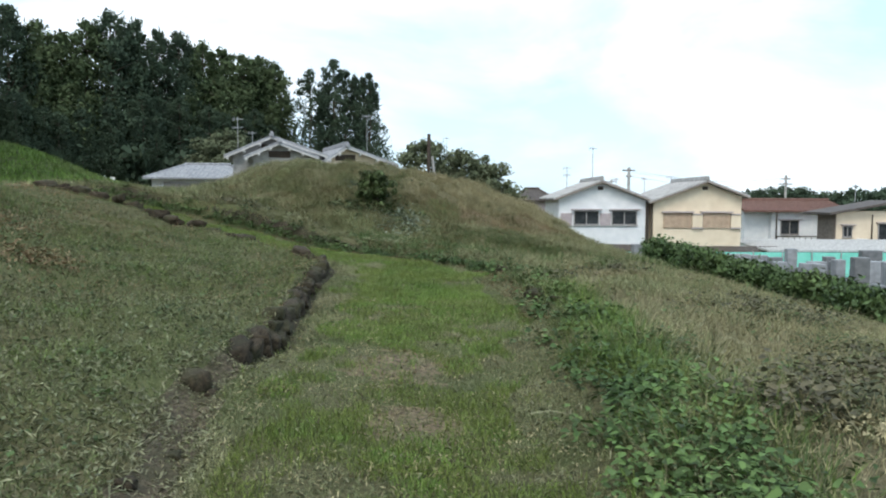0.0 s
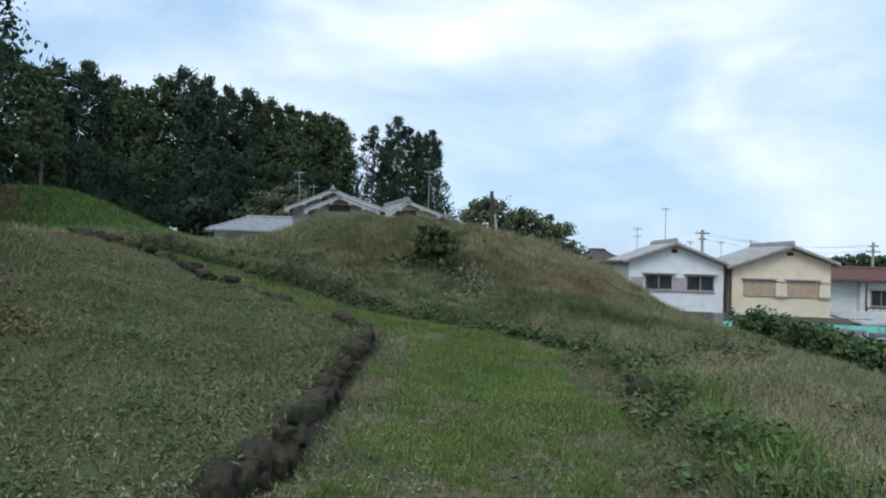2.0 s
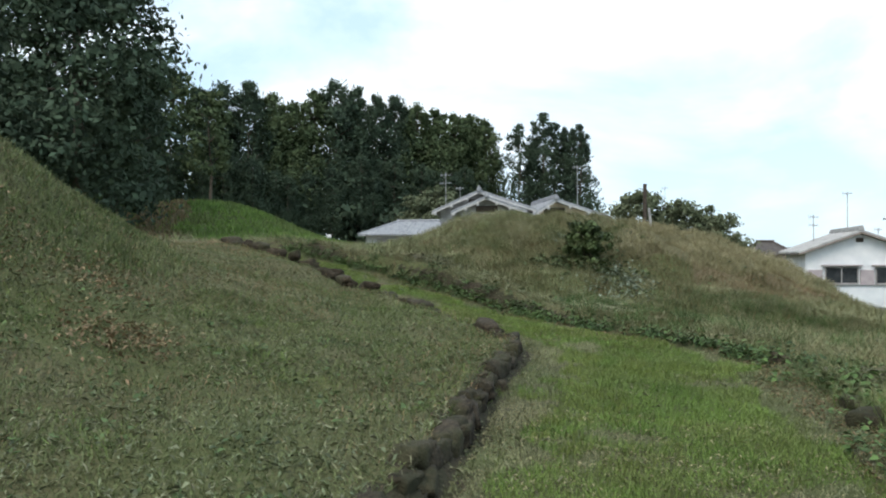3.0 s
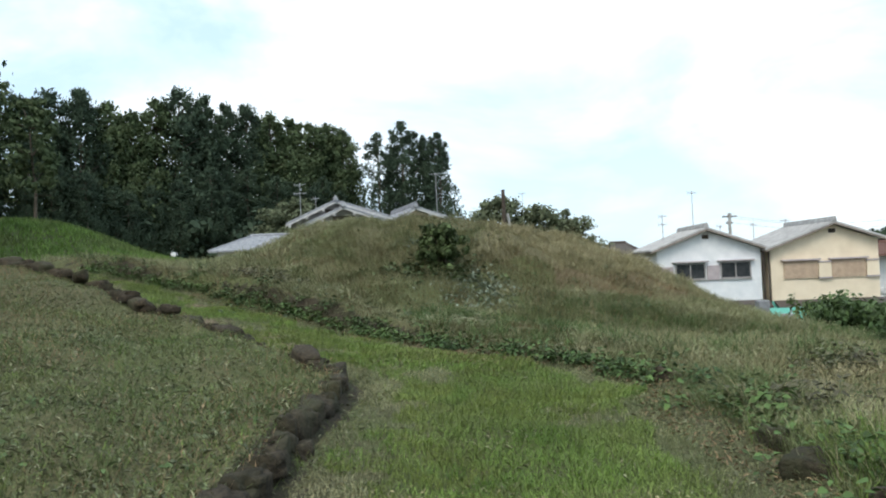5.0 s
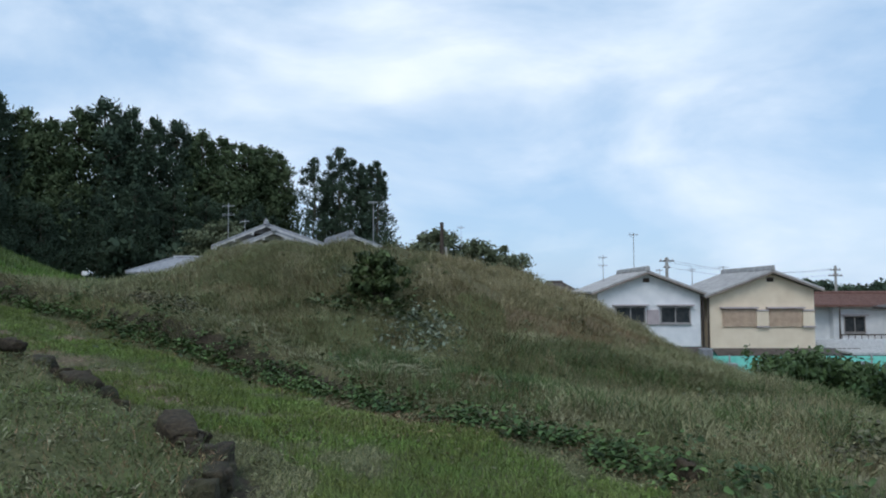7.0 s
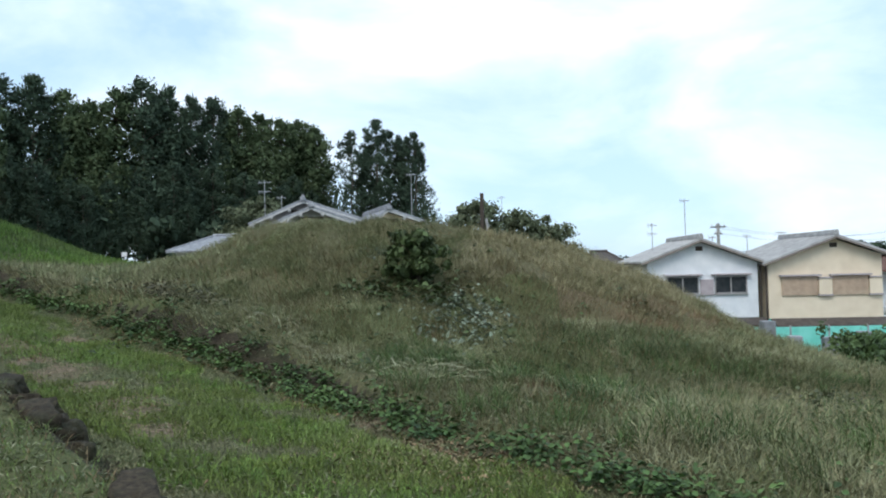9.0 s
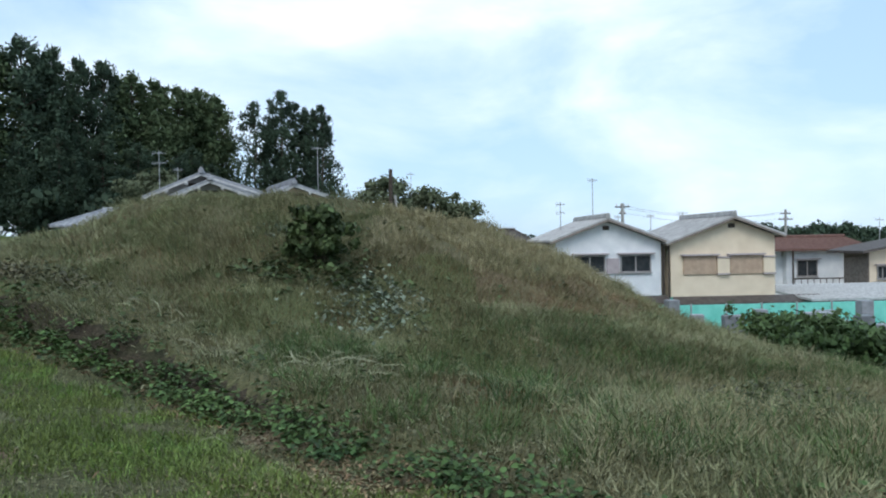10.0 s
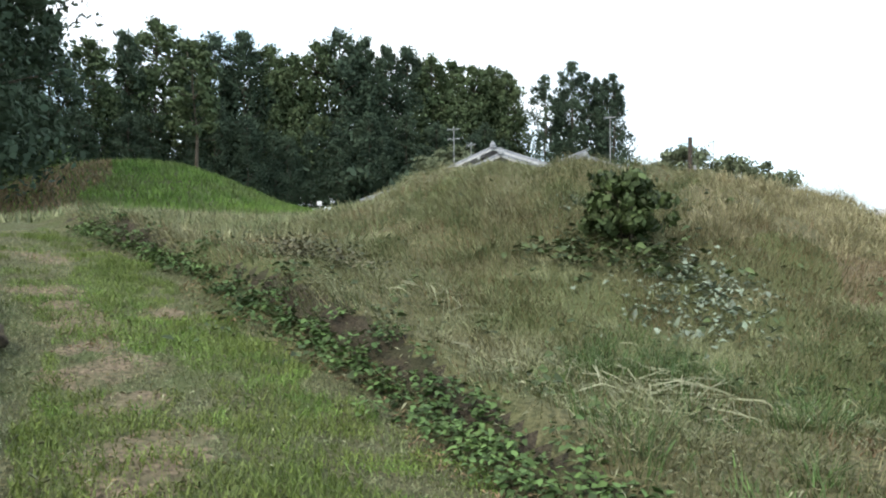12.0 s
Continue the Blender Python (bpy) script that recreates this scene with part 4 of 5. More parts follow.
def far_woods(name, arc, far, low, high, count, size, seed, label):
    rr = random.Random(seed)
    centres, radii = [], []
    for i in range(count):
        a = radians(arc[0] + (arc[1] - arc[0]) * rr.random())
        d = far * rr.uniform(0.95, 1.15)
        wave = 0.5 + 0.5 * math.sin(a * 40) * math.sin(a * 23 + 1)
        z = rr.uniform(0, 1) ** 0.7 * (low + (high - low) * wave)
        centres.append((d * math.sin(a), d * math.cos(a), -4 + z))
        radii.append(far * 0.006 * rr.uniform(0.7, 1.3))
    v, f = leaf_cloud(centres, radii, 26, size, seed)
    return tagged(array_mesh(name, v, f, LEAVES_DARK), label, "woods", kind="stuff")


far_woods("distant_woods", (20, 60), 290, 6.5, 9.4, 1800, 0.85, 51, "distant dark green wooded ridge on the horizon")
far_woods("distant_woods", (-12, 20), 420, 6, 8.5, 700, 1.2, 52, "low distant woods on the horizon")
far_woods("distant_woods", (-80, -45), 85, 13, 16, 500, 0.7, 53, "dark wood behind the left mound")


# ---- stones along the path ----
def stone(parent, x, y, s, seed, lift=0.0, flat=0.7, turn=None):
    rr = random.Random(seed)
    bm = bmesh.new()
    bmesh.ops.create_icosphere(bm, subdivisions=3, radius=1.0)
    rough = 0.16 + 0.06 * rr.random()
    ox, oy, oz = rr.uniform(0, 50), rr.uniform(0, 50), rr.uniform(0, 50)
    sx, sy, sz = s * rr.uniform(0.8, 1.3), s * rr.uniform(0.7, 1.1), s * flat * rr.uniform(0.8, 1.2)
    if turn is not None:
        sx *= 1.6
    for v in bm.verts:
        k = 1 + 0.5 * (noise.noise(v.co * 1.1 + Vector((ox, oy, oz))) + 0.5 * noise.noise(v.co * 2.9 + Vector((oy, oz, ox)))) + rough * noise.noise(v.co * 5 + Vector((ox, oy, oz))) + 0.09 * noise.noise(v.co * 13 + Vector((oz, ox, oy)))
        c = v.co * k
        c = Vector((max(-0.8, min(0.8, c.x)), max(-0.8, min(0.8, c.y)), max(-0.7, min(0.75, c.z))))
        v.co = Vector((c.x * sx, c.y * sy, c.z * sz))
    bm.transform(pose(x, y, ground_height(x, y) + lift, rr.uniform(-12, 12), rr.uniform(-12, 12), rr.uniform(0, 360) if turn is None else turn + rr.uniform(-14, 14)))
    ob = mesh_object("stone", bm, ROCK, parent, smooth=True)
    return ob


def along(line, y0, y1, step, jitter, rr):
    out = []
    for (ax, ay), (bx, by) in zip(line, line[1:]):
        n = max(1, int(math.hypot(bx - ax, by - ay) / step))
        for i in range(n):
            x, y = ax + (bx - ax) * (i + rr.random() * 0.6) / n, ay + (by - ay) * (i + rr.random() * 0.6) / n
            if y0 < y < y1:
                out.append((x + rr.gauss(0, jitter), y + rr.gauss(0, jitter)))
    return out


edging = tagged(empty("stone_edging"), "rough earth-covered stones edging the mown path", "edging")
rr = random.Random(3)
for i, (x, y) in enumerate(along(BANK_EDGE, 5.6, 11.9, 0.14, 0.03, rr)):
    stone(edging, x - 0.04, y, rr.uniform(0.10, 0.16), 100 + i, -0.05, 0.95, 92)
for i, (x, y) in enumerate(along(BANK_EDGE, 12.0, 14.3, 0.17, 0.06, rr)):
    if not (12.35 < y < 13.15):
        stone(edging, x, y, rr.uniform(0.13, 0.2), 200 + i, 0.05, 0.7, 135)
for i, (x, y) in enumerate(along(BANK_EDGE, 14.3, 18.8, 0.2, 0.07, rr)):
    stone(edging, x, y, rr.uniform(0.13, 0.23), 250 + i, 0.1, 0.7, 138)
for i, (x, y, s) in enumerate(((-2.02, 4.72, 0.15), (-1.84, 4.62, 0.07), (-1.72, 5.3, 0.07), (-1.72, 3.5, 0.06), (-1.75, 2.9, 0.07), (-1.66, 2.4, 0.08), (-2.5, 11.95, 0.13), (-3.85, 13.4, 0.2))):
    stone(edging, x, y, s, 300 + i, 0.0, 0.7)
kerb_stones = tagged(empty("stone_edging"), "dark earthy stones along the foot of the mound", "edging")
for i, (x, y, s) in enumerate(((1.3, 10.0, 0.15), (1.2, 9.3, 0.17), (1.42, 8.7, 0.18), (1.5, 8.2, 0.14), (1.3, 6.1, 0.13), (1.0, 12.2, 0.13))):
    stone(kerb_stones, x, y, s, 500 + i, 0.02, 0.8)


# ---- grass ----
def value_noise(x, y, scale, seed):
    """Smooth noise between 0 and 1 on a hashed lattice."""
    x, y = x * scale, y * scale
    xi, yi = np.floor(x).astype(np.int64), np.floor(y).astype(np.int64)
    fx, fy = x - xi, y - yi
    fx, fy = fx * fx * (3 - 2 * fx), fy * fy * (3 - 2 * fy)

    def h(a, b):
        n = (a * 374761393 + b * 668265263 + seed * 974711) & 0x7FFFFFFF
        n = ((n ^ (n >> 13)) * 1274126177) & 0x7FFFFFFF
        return ((n ^ (n >> 16)) & 0xFFFF) / 65535.0
    return (h(xi, yi) * (1 - fx) + h(xi + 1, yi) * fx) * (1 - fy) + (h(xi, yi + 1) * (1 - fx) + h(xi + 1, yi + 1) * fx) * fy


def blades(name, x, y, tall, wide, lean, material, seed, label, down=None, plain=False):
    """Grass blades, each a bent tapered strip, or a plain spike far off; down: the way in which long blades lie."""
    g = np.random.default_rng(seed)
    n = len(x)
    z = height(x, y) - 0.01
    a = g.uniform(0, 2 * np.pi, n)
    tall = tall * g.uniform(0.5, 1.25, n)
    wide = wide * g.uniform(0.8, 1.7, n)
    out = g.uniform(0, 2 * np.pi, n) if down is None else down + g.normal(0, 0.6, n)
    bend = np.clip(np.abs(g.normal(lean, 0.3, n)), 0, 1.5)
    ux, uy = np.cos(a) * wide / 2, np.sin(a) * wide / 2
    dx, dy = np.cos(out), np.sin(out)
    mh, mo = tall * 0.55 * np.cos(bend * 0.5), tall * 0.55 * np.sin(bend * 0.5)
    th, to = mh + tall * 0.45 * np.cos(bend), mo + tall * 0.45 * np.sin(bend)
    base = np.stack([x, y, z], -1)
    side = np.stack([ux, uy, np.zeros(n)], -1)
    mid = base + np.stack([dx * mo, dy * mo, mh], -1)
    tip = base + np.stack([dx * to, dy * to, np.maximum(th, 0.012)], -1)
    if plain:
        v = np.stack([base - side, base + side, tip], 1).reshape(-1, 3)
        tri = np.arange(3 * n).reshape(-1, 3)
    else:
        v = np.stack([base - side, base + side, mid - side * 0.8, mid + side * 0.8, tip], 1).reshape(-1, 3)
        k = np.arange(n)[:, None] * 5
        tri = np.concatenate([k + [0, 1, 3], k + [2, 3, 4]], 1).reshape(-1, 3)
    return tagged(array_mesh(name, v, tri, material), label, "grass", kind="stuff")


def litter(name, x, y, size, material, seed, label, category="leaves", raise_by=0.02, narrow=0.45):
    """Loose leaves and snippets that lie tilted on the ground, each folded along its middle."""
    g = np.random.default_rng(seed)
    n = len(x)
    z = height(x, y) + g.uniform(0.0, raise_by, n)
    a = g.uniform(0, 2 * np.pi, n)
    s = size * g.uniform(0.5, 1.4, n)
    w = s * narrow * g.uniform(0.6, 1.3, n)
    u = np.stack([np.cos(a), np.sin(a), g.normal(0, 0.45, n)], -1)
    v = np.stack([-np.sin(a), np.cos(a), g.normal(0, 0.4, n)], -1)
    c = np.stack([x, y, z + s * 0.25], -1)
    up = np.stack([np.zeros(n), np.zeros(n), s * g.uniform(0.05, 0.3, n)], -1)
    s, w = s[:, None], w[:, None]
    p = np.stack([c - u * s / 2, c - u * s * 0.05 - v * w / 2 + up, c + u * s / 2, c + u * s * 0.05 + v * w / 2 + up], 1).reshape(-1, 3)
    k = np.arange(n)[:, None] * 4
    tri = np.concatenate([k + [0, 1, 2], k + [0, 2, 3]], 1).reshape(-1, 3)
    return tagged(array_mesh(name, p, tri, material), label, category, kind="stuff")


def sow(x0, x1, y0, y1, count, seed):
    g = np.random.default_rng(seed)
    x, y = g.uniform(x0, x1, count), g.uniform(y0, y1, count)
    return x, y, side_of(BANK_EDGE, x, y), side_of(KERB, x, y), g.random(count)


def bare(x, y):
    out = np.zeros(len(x))
    for bx, by, rx, ry in BARE:
        wob = 0.6 * (value_noise(x, y, 3.0, 9) - 0.5)
        out = np.maximum(out, np.clip(1.6 - 1.4 * (np.hypot((x - bx) / rx, (y - by) / ry) + wob), 0, 1))
    return out


# the mown path
for x0, x1, y0, y1, count, seed in ((-2.4, 1.5, 0.6, 12.5, 230000, 61), (-11, 1.2, 12.5, 22, 330000, 161)):
    x, y, d, k, u = sow(x0, x1, y0, y1, count, seed)
    patch = value_noise(x, y, 1.3, 1) * 0.55 + value_noise(x, y, 4.5, 2) * 0.45
    keep = (d < -0.05 - 0.14 * value_noise(x, y, 2.6, 44)) & (k > 0.02) & ((y > 5.2) | (d < -0.16 - 0.1 * value_noise(x, y, 3.0, 37)) | (u < 0.08)) & (u < np.clip(1.9 * patch - 0.05, 0.4, 1) * (1 - 0.86 * bare(x, y)))
    mid = np.minimum(-d, k) > 0.2 + 0.55 * value_noise(x, y, 1.7, 11)
    far = y > 12.5
    a = keep & mid & (patch > 0.36)
    lush = a & (value_noise(x, y, 0.9, 38) * 0.5 + value_noise(x, y, 7.0, 39) * 0.5 + 0.2 * sigmoid((y - 6) / 0.6) - 0.2 * sigmoid((y - 13) / 0.6) > 0.55)
    blades("path_grass", x[lush], y[lush], 0.07 * (0.5 + patch[lush]), 0.006 + 0.003 * far[lush], 0.75, LUSH_GRASS, seed + 3, "lush bright green grass in the middle of the path")
    a = a & ~lush
    blades("path_grass", x[a], y[a], 0.075 * (0.5 + patch[a]), 0.006 + 0.003 * far[a], 0.7, PATH_GRASS, seed + 1, "short bright green mown grass on the path")
    a = keep & ~(mid & (patch > 0.36)) & ((k > 0.35) | (u < 0.4) | (y < 8))
    blades("path_grass", x[a], y[a], 0.055, 0.0065 + 0.003 * far[a], 0.85, MOUND_GRASS, seed + 2, "worn olive grass along the edges of the path")
x, y, d, k, u = sow(-7, 1.4, 1.5, 18, 26000, 64)
a = (d < -0.05) & (k > 0.05) & (u < value_noise(x, y, 2.0, 5) ** 2 + 0.4 * (np.minimum(-d, k) < 0.5))
litter("cut_grass", x[a], y[a], 0.05, STRAW, 65, "dry cut grass scattered on the path", "cut grass", 0.01, 0.16)

x, y, d, k, u = sow(-2.4, -1.2, 0.6, 6.0, 16000, 166)
a = (np.abs(d + 0.03) < 0.24) & (u < 0.2 + 0.7 * value_noise(x, y, 4.0, 49) ** 2)
litter("dry_litter", x[a], y[a], 0.035, STRAW, 165, "dry bits of grass on the earth strip", "cut grass", 0.02, 0.22)
b = (np.abs(d + 0.03) < 0.24) & (u > 0.55) & (value_noise(x, y, 2.7, 50) > 0.5)
blades("edge_grass", x[b], y[b], 0.05, 0.005, 0.9, BANK_GRASS, 164, "thin grass on the earth strip")

# the left bank under cut leaves
x, y, d, k, u = sow(-12, -1.5, 0.8, 18, 270000, 66)
a = (d > np.where(y < 5.2, 0.1, 0.05) + 0.12 * value_noise(x, y, 2.4, 45)) & (u < np.where(y < 11, 1.0, 0.5) * np.clip(0.35 + value_noise(x, y, 1.1, 3), 0, 1)) & (x > -15)
blades("bank_grass", x[a], y[a], 0.08, 0.0085, 0.95, BANK_GRASS, 67, "short grey-green grass on the bank")
x, y, d, k, u = sow(-12, -1.6, 6, 20, 50000, 167)
a = (d > 0.03) & (u < sigmoid((y - 8) / 1.0) * np.clip(1.6 * value_noise(x, y, 0.8, 34) - 0.2, 0, 1))
blades("bank_grass", x[a], y[a], 0.10, 0.008, 0.9, RUST_GRASS, 166, "brown dry grass on the bank by the bend")
x, y, d, k, u = sow(-11, -1.6, 0.8, 16, 120000, 68)
a = (d > 0.03) & (u < (1 - 0.72 * sigmoid((y - 6.5) / 0.8)) * np.clip(1.7 * value_noise(x, y, 0.9, 4) * value_noise(x, y, 3.1, 14), 0.1, 1))
litter("leaf_litter", x[a], y[a], 0.042, CLIPPINGS, 69, "pale cut leaves strewn over the bank", "leaves", 0.03, 0.34)
x, y, d, k, u = sow(-10, -1.7, 0.8, 15, 60000, 168)
a = (d > 0.03) & (u < (1 - 0.5 * sigmoid((y - 6.5) / 0.8)) * (0.2 + value_noise(x, y, 1.6, 24) ** 2))
litter("cut_grass", x[a], y[a], 0.055, STRAW, 169, "dry snippets of cut grass on the bank", "cut grass", 0.05, 0.14)

# the mound
x, y, d, k, u = sow(-13, 7.5, 12.8, 28.5, 330000, 70)
dense = np.where(y < 26, 1.0, 0.45)
ring = slope_ring(x, y)
face = np.clip(1.25 * np.exp(-((ring - 1.02) / 0.17) ** 2), 0, 1) * sigmoid((x - 0.5) / 0.4) * sigmoid((5.2 - x) / 0.5)
top = sigmoid((x + 1.4) / 0.7) * sigmoid((0.86 - ring) / 0.04)
tuft = value_noise(x, y, 1.6, 6)
heap = 0.8 * np.exp(-((x + 1.6) / 0.6) ** 2 - ((y - 17.7) / 0.45) ** 2)
a = (u < 1 - 0.8 * heap) & (k < -0.02 - 0.13 * (value_noise(x, y, 0.9, 48) > 0.55)) & (u < dense * np.clip(0.3 + tuft, 0, 1)) & (x + 0.35 * (y - 14) < 9)
pick = np.random.default_rng(71).random(len(x))
way = np.arctan2(y - 30, x + 2)
spotty = 0.5 * sigmoid((value_noise(x, y, 0.9, 31) - 0.55) / 0.06)
face = np.maximum(face, spotty)
rust, dry = a & (pick < 0.92 * face), a & (pick >= 0.92 * face) & (pick < np.maximum(0.88 * top, 0.3))
green = a & ~rust & ~dry
blades("mound_grass", x[green], y[green], (0.09 + 0.2 * tuft[green] ** 1.5) * (0.6 + 0.4 * sigmoid(y[green] - 20)), 0.011, 0.95, MOUND_GRASS, 72, "long olive grass on the burial mound", down=way[green])
blades("mound_grass", x[rust], y[rust], 0.13, 0.010, 0.9, RUST_GRASS, 73, "rusty dry grass on the steep face of the mound", down=way[rust])
blades("mound_grass", x[dry], y[dry], (0.08 + 0.18 * tuft[dry]) * (0.6 + 0.4 * sigmoid(y[dry] - 20)), 0.010, 1.0, DRY_GRASS, 74, "dry straw-coloured grass on the mound", down=way[dry])

# the slope down to the hedge
x, y, d, k, u = sow(0.2, 12, 0.8, 27, 330000, 75)
tuft = value_noise(x, y, 1.2, 7)
a = (k < -0.03) & (u < np.clip(0.2 + tuft, 0, 1) * np.where(y < 14, 1, 0.7)) & (x - 0.28 * (y - 13.5) > 0.1)
pick = np.random.default_rng(76).random(len(x))
green = a & (pick < 0.42 + 0.6 * (value_noise(x, y, 0.5, 8) > 0.55) + 0.4 * (k > -0.8))
dry = a & ~green
blades("slope_grass", x[green], y[green], 0.08 + 0.2 * tuft[green], 0.009, 0.85, MOUND_GRASS, 77, "green grass tufts on the slope beside the path")
blades("slope_grass", x[dry], y[dry], 0.08 + 0.2 * tuft[dry], 0.007, 1.1, DRY_GRASS, 78, "dry beige grass on the slope")

# the far bright mound
x, y, d, k, u = sow(-38, -16, 30, 48, 60000, 79)
rr2 = np.hypot((x + 26.8) / 7, (y - 40) / 7.5)
a = rr2 < 1.35
brown = a & (np.arctan2(y - 40, x + 26.8) < -0.95 - 0.5 * (value_noise(x, y, 0.5, 33) - 0.5)) & (u < 0.85)
blades("far_mound_grass", x[a & ~brown], y[a & ~brown], 0.3, 0.045, 0.7, BRIGHT_GRASS, 80, "bright green grass on the further mound", plain=True)
blades("far_mound_grass", x[brown], y[brown], 0.25, 0.04, 0.8, RUST_GRASS, 81, "brown grass on the further mound", plain=True)
x, y, d, k, u = sow(-50, -6, 20, 62, 60000, 82)
a = (np.hypot((x + 26.8) / 7, (y - 40) / 7.5) > 1.25) & (np.hypot(x + 2, y - 33) > 9) & ((k < -0.3) | (d > 0.3) | (x < -13))
blades("meadow_grass", x[a], y[a], 0.28, 0.035, 0.7, MOUND_GRASS, 83, "meadow grass between the mounds", plain=True)
# the bank that rises beside the path
x, y, d, k, u = sow(-18, -6.5, 3, 14, 80000, 84)
a = np.hypot(x + 12, y - 8) < 6.2
blades("bank_grass", x[a], y[a], 0.14, 0.014, 0.8, BANK_GRASS, 85, "rough grass on the high bank", plain=True)

# tussocks: thick tufts that stand out of the sward
def tussocks(name, x0, x1, y0, y1, count, each, spread, tall, wide, material, seed, label, inside, lean=0.75):
    g = np.random.default_rng(seed)
    cx, cy = g.uniform(x0, x1, count), g.uniform(y0, y1, count)
    ok = inside(cx, cy)
    cx, cy = cx[ok], cy[ok]
    big = np.repeat(g.uniform(0.5, 1.3, len(cx)), each)
    ox, oy = g.normal(0, spread, len(cx) * each) * big, g.normal(0, spread, len(cx) * each) * big
    blades(name, np.repeat(cx, each) + ox, np.repeat(cy, each) + oy, tall * big, wide, lean, material, seed + 1, label, down=np.arctan2(oy, ox))


on_mound = lambda x, y: (side_of(KERB, x, y) < -0.25) & (x + 0.35 * (y - 14) < 8.5)
on_slope = lambda x, y: (side_of(KERB, x, y) < -0.3) & (x - 0.28 * (y - 13.5) > 0.5)
on_path = lambda x, y: (side_of(KERB, x, y) > 0.1) & (side_of(BANK_EDGE, x, y) < -0.1) & (bare(x, y) < 0.3)
on_green = lambda x, y: on_mound(x, y) & (np.hypot((x + 1.6) / 0.6, (y - 17.65) / 0.5) > 1) & ((x < -1.2) | (slope_ring(x, y) > 1.2))
tussocks("grass_tussocks", -13, 6, 14, 27, 1100, 60, 0.12, 0.25, 0.0065, MOUND_GRASS, 181, "thick olive grass tussocks on the mound", on_green, 1.15)
tussocks("grass_tussocks", -8, 5, 15, 27, 170, 60, 0.13, 0.22, 0.005, DRY_GRASS, 183, "dry straw tussocks on the mound", on_mound, 1.15)
tussocks("grass_tussocks", 1.2, 9, 1.5, 20, 420, 60, 0.13, 0.26, 0.0055, DRY_GRASS, 185, "dry beige tussocks on the slope", on_slope)
tussocks("grass_tussocks", 0.9, 6, 1.5, 20, 210, 60, 0.09, 0.24, 0.007, BANK_GRASS, 187, "green tussocks on the slope", on_slope)
on_top = lambda x, y: (slope_ring(x, y) < 0.9) & (x > -1.2)
tussocks("grass_tussocks", -1.2, 5.5, 21.5, 29.5, 520, 55, 0.15, 0.26, 0.010, DRY_GRASS, 199, "pale dry tussocks along the top of the mound", on_top)
tussocks("grass_tussocks", -2.5, 4.5, 13.5, 19.5, 190, 60, 0.11, 0.24, 0.008, WEED, 193, "dark green lush grass at the foot of the mound", on_mound)
tussocks("grass_tussocks", 0.9, 2.0, 1.5, 9, 150, 50, 0.09, 0.24, 0.006, WEED, 195, "tall dark green grass among the weeds", on_slope)
tussocks("grass_tussocks", 0.9, 1.9, 1.5, 7, 45, 40, 0.08, 0.26, 0.007, LUSH_GRASS, 197, "tall bright green grass among the weeds", on_slope)
on_bank = lambda x, y: (side_of(BANK_EDGE, x, y) > 0.2) & (value_noise(x, y, 0.8, 46) > 0.42)
tussocks("grass_tufts", -9, -1.8, 1.2, 16, 1500, 36, 0.12, 0.12, 0.0065, BANK_GRASS, 281, "grey-green grass clumps on the bank", on_bank, 1.0)
tussocks("grass_tufts", -8, -1.8, 1.2, 15, 700, 40, 0.13, 0.10, 0.0065, LUSH_GRASS, 283, "fresh green regrowth among the cut leaves on the bank", on_bank, 1.0)
dry_bank = lambda x, y: (side_of(BANK_EDGE, x, y) > 0.15) & (value_noise(x, y, 0.7, 47) > 0.5)
tussocks("grass_tufts", -9, -1.8, 1.2, 17, 380, 30, 0.13, 0.08, 0.005, DRY_GRASS, 285, "dry grass clumps on the bank", dry_bank, 1.25)
foot = lambda x, y: (side_of(KERB, x, y) < 0.02) & (side_of(KERB, x, y) > -0.75)
tussocks("grass_tussocks", 0.7, 2.2, 1.5, 13, 520, 46, 0.09, 0.2, 0.0055, BANK_GRASS, 287, "soft green grass along the edge of the path", foot, 0.8)
tussocks("grass_tussocks", 0.8, 2.1, 2.5, 10, 150, 46, 0.08, 0.27, 0.0055, LUSH_GRASS, 289, "tall fresh green grass beside the path", foot, 0.6)
lip = lambda x, y: (np.abs(y - 20.35 + 0.12 * (x - 2)) < 0.6) & (side_of(KERB, x, y) < -1)
tussocks("grass_tussocks", 0.2, 6.2, 19, 21.5, 420, 50, 0.12, 0.25, 0.007, MOUND_GRASS, 291, "soft pale grass on the lip below the mound", lip, 1.1)
# dark tussocks that stand in for the shade under the lip's overhanging fringe
under = lambda x, y: (np.abs(y - 19.75 + 0.12 * (x - 2)) < 0.35) & (side_of(KERB, x, y) < -1)
tussocks("grass_tussocks", 0.4, 6.2, 18.8, 20.6, 260, 46, 0.11, 0.24, 0.007, WEED, 293, "dark green grass that stands in for shade below the lip of the mound", under, 0.9)
tussocks("grass_tufts", -9, 1.4, 2, 21, 900, 26, 0.05, 0.10, 0.006, PATH_GRASS, 189, "bright green tufts on the path", on_path)

# white notice before the wood
notice_z = ground_height(-27.9, 60.3)
notice = tagged(empty("sign", -27.9, 60.3, notice_z), "small white notice board on a post by the wood", "sign")
part("post", rod(bmesh.new(), (0, 0, -0.2), (0, 0, 3.2 - notice_z), 0.04, sides=8), METAL, notice)
part("board", boxed(-0.2, -0.06, 2.9 - notice_z, 0.2, -0.02, 3.22 - notice_z, 0.01), WHITE_WALL, notice, "white board")

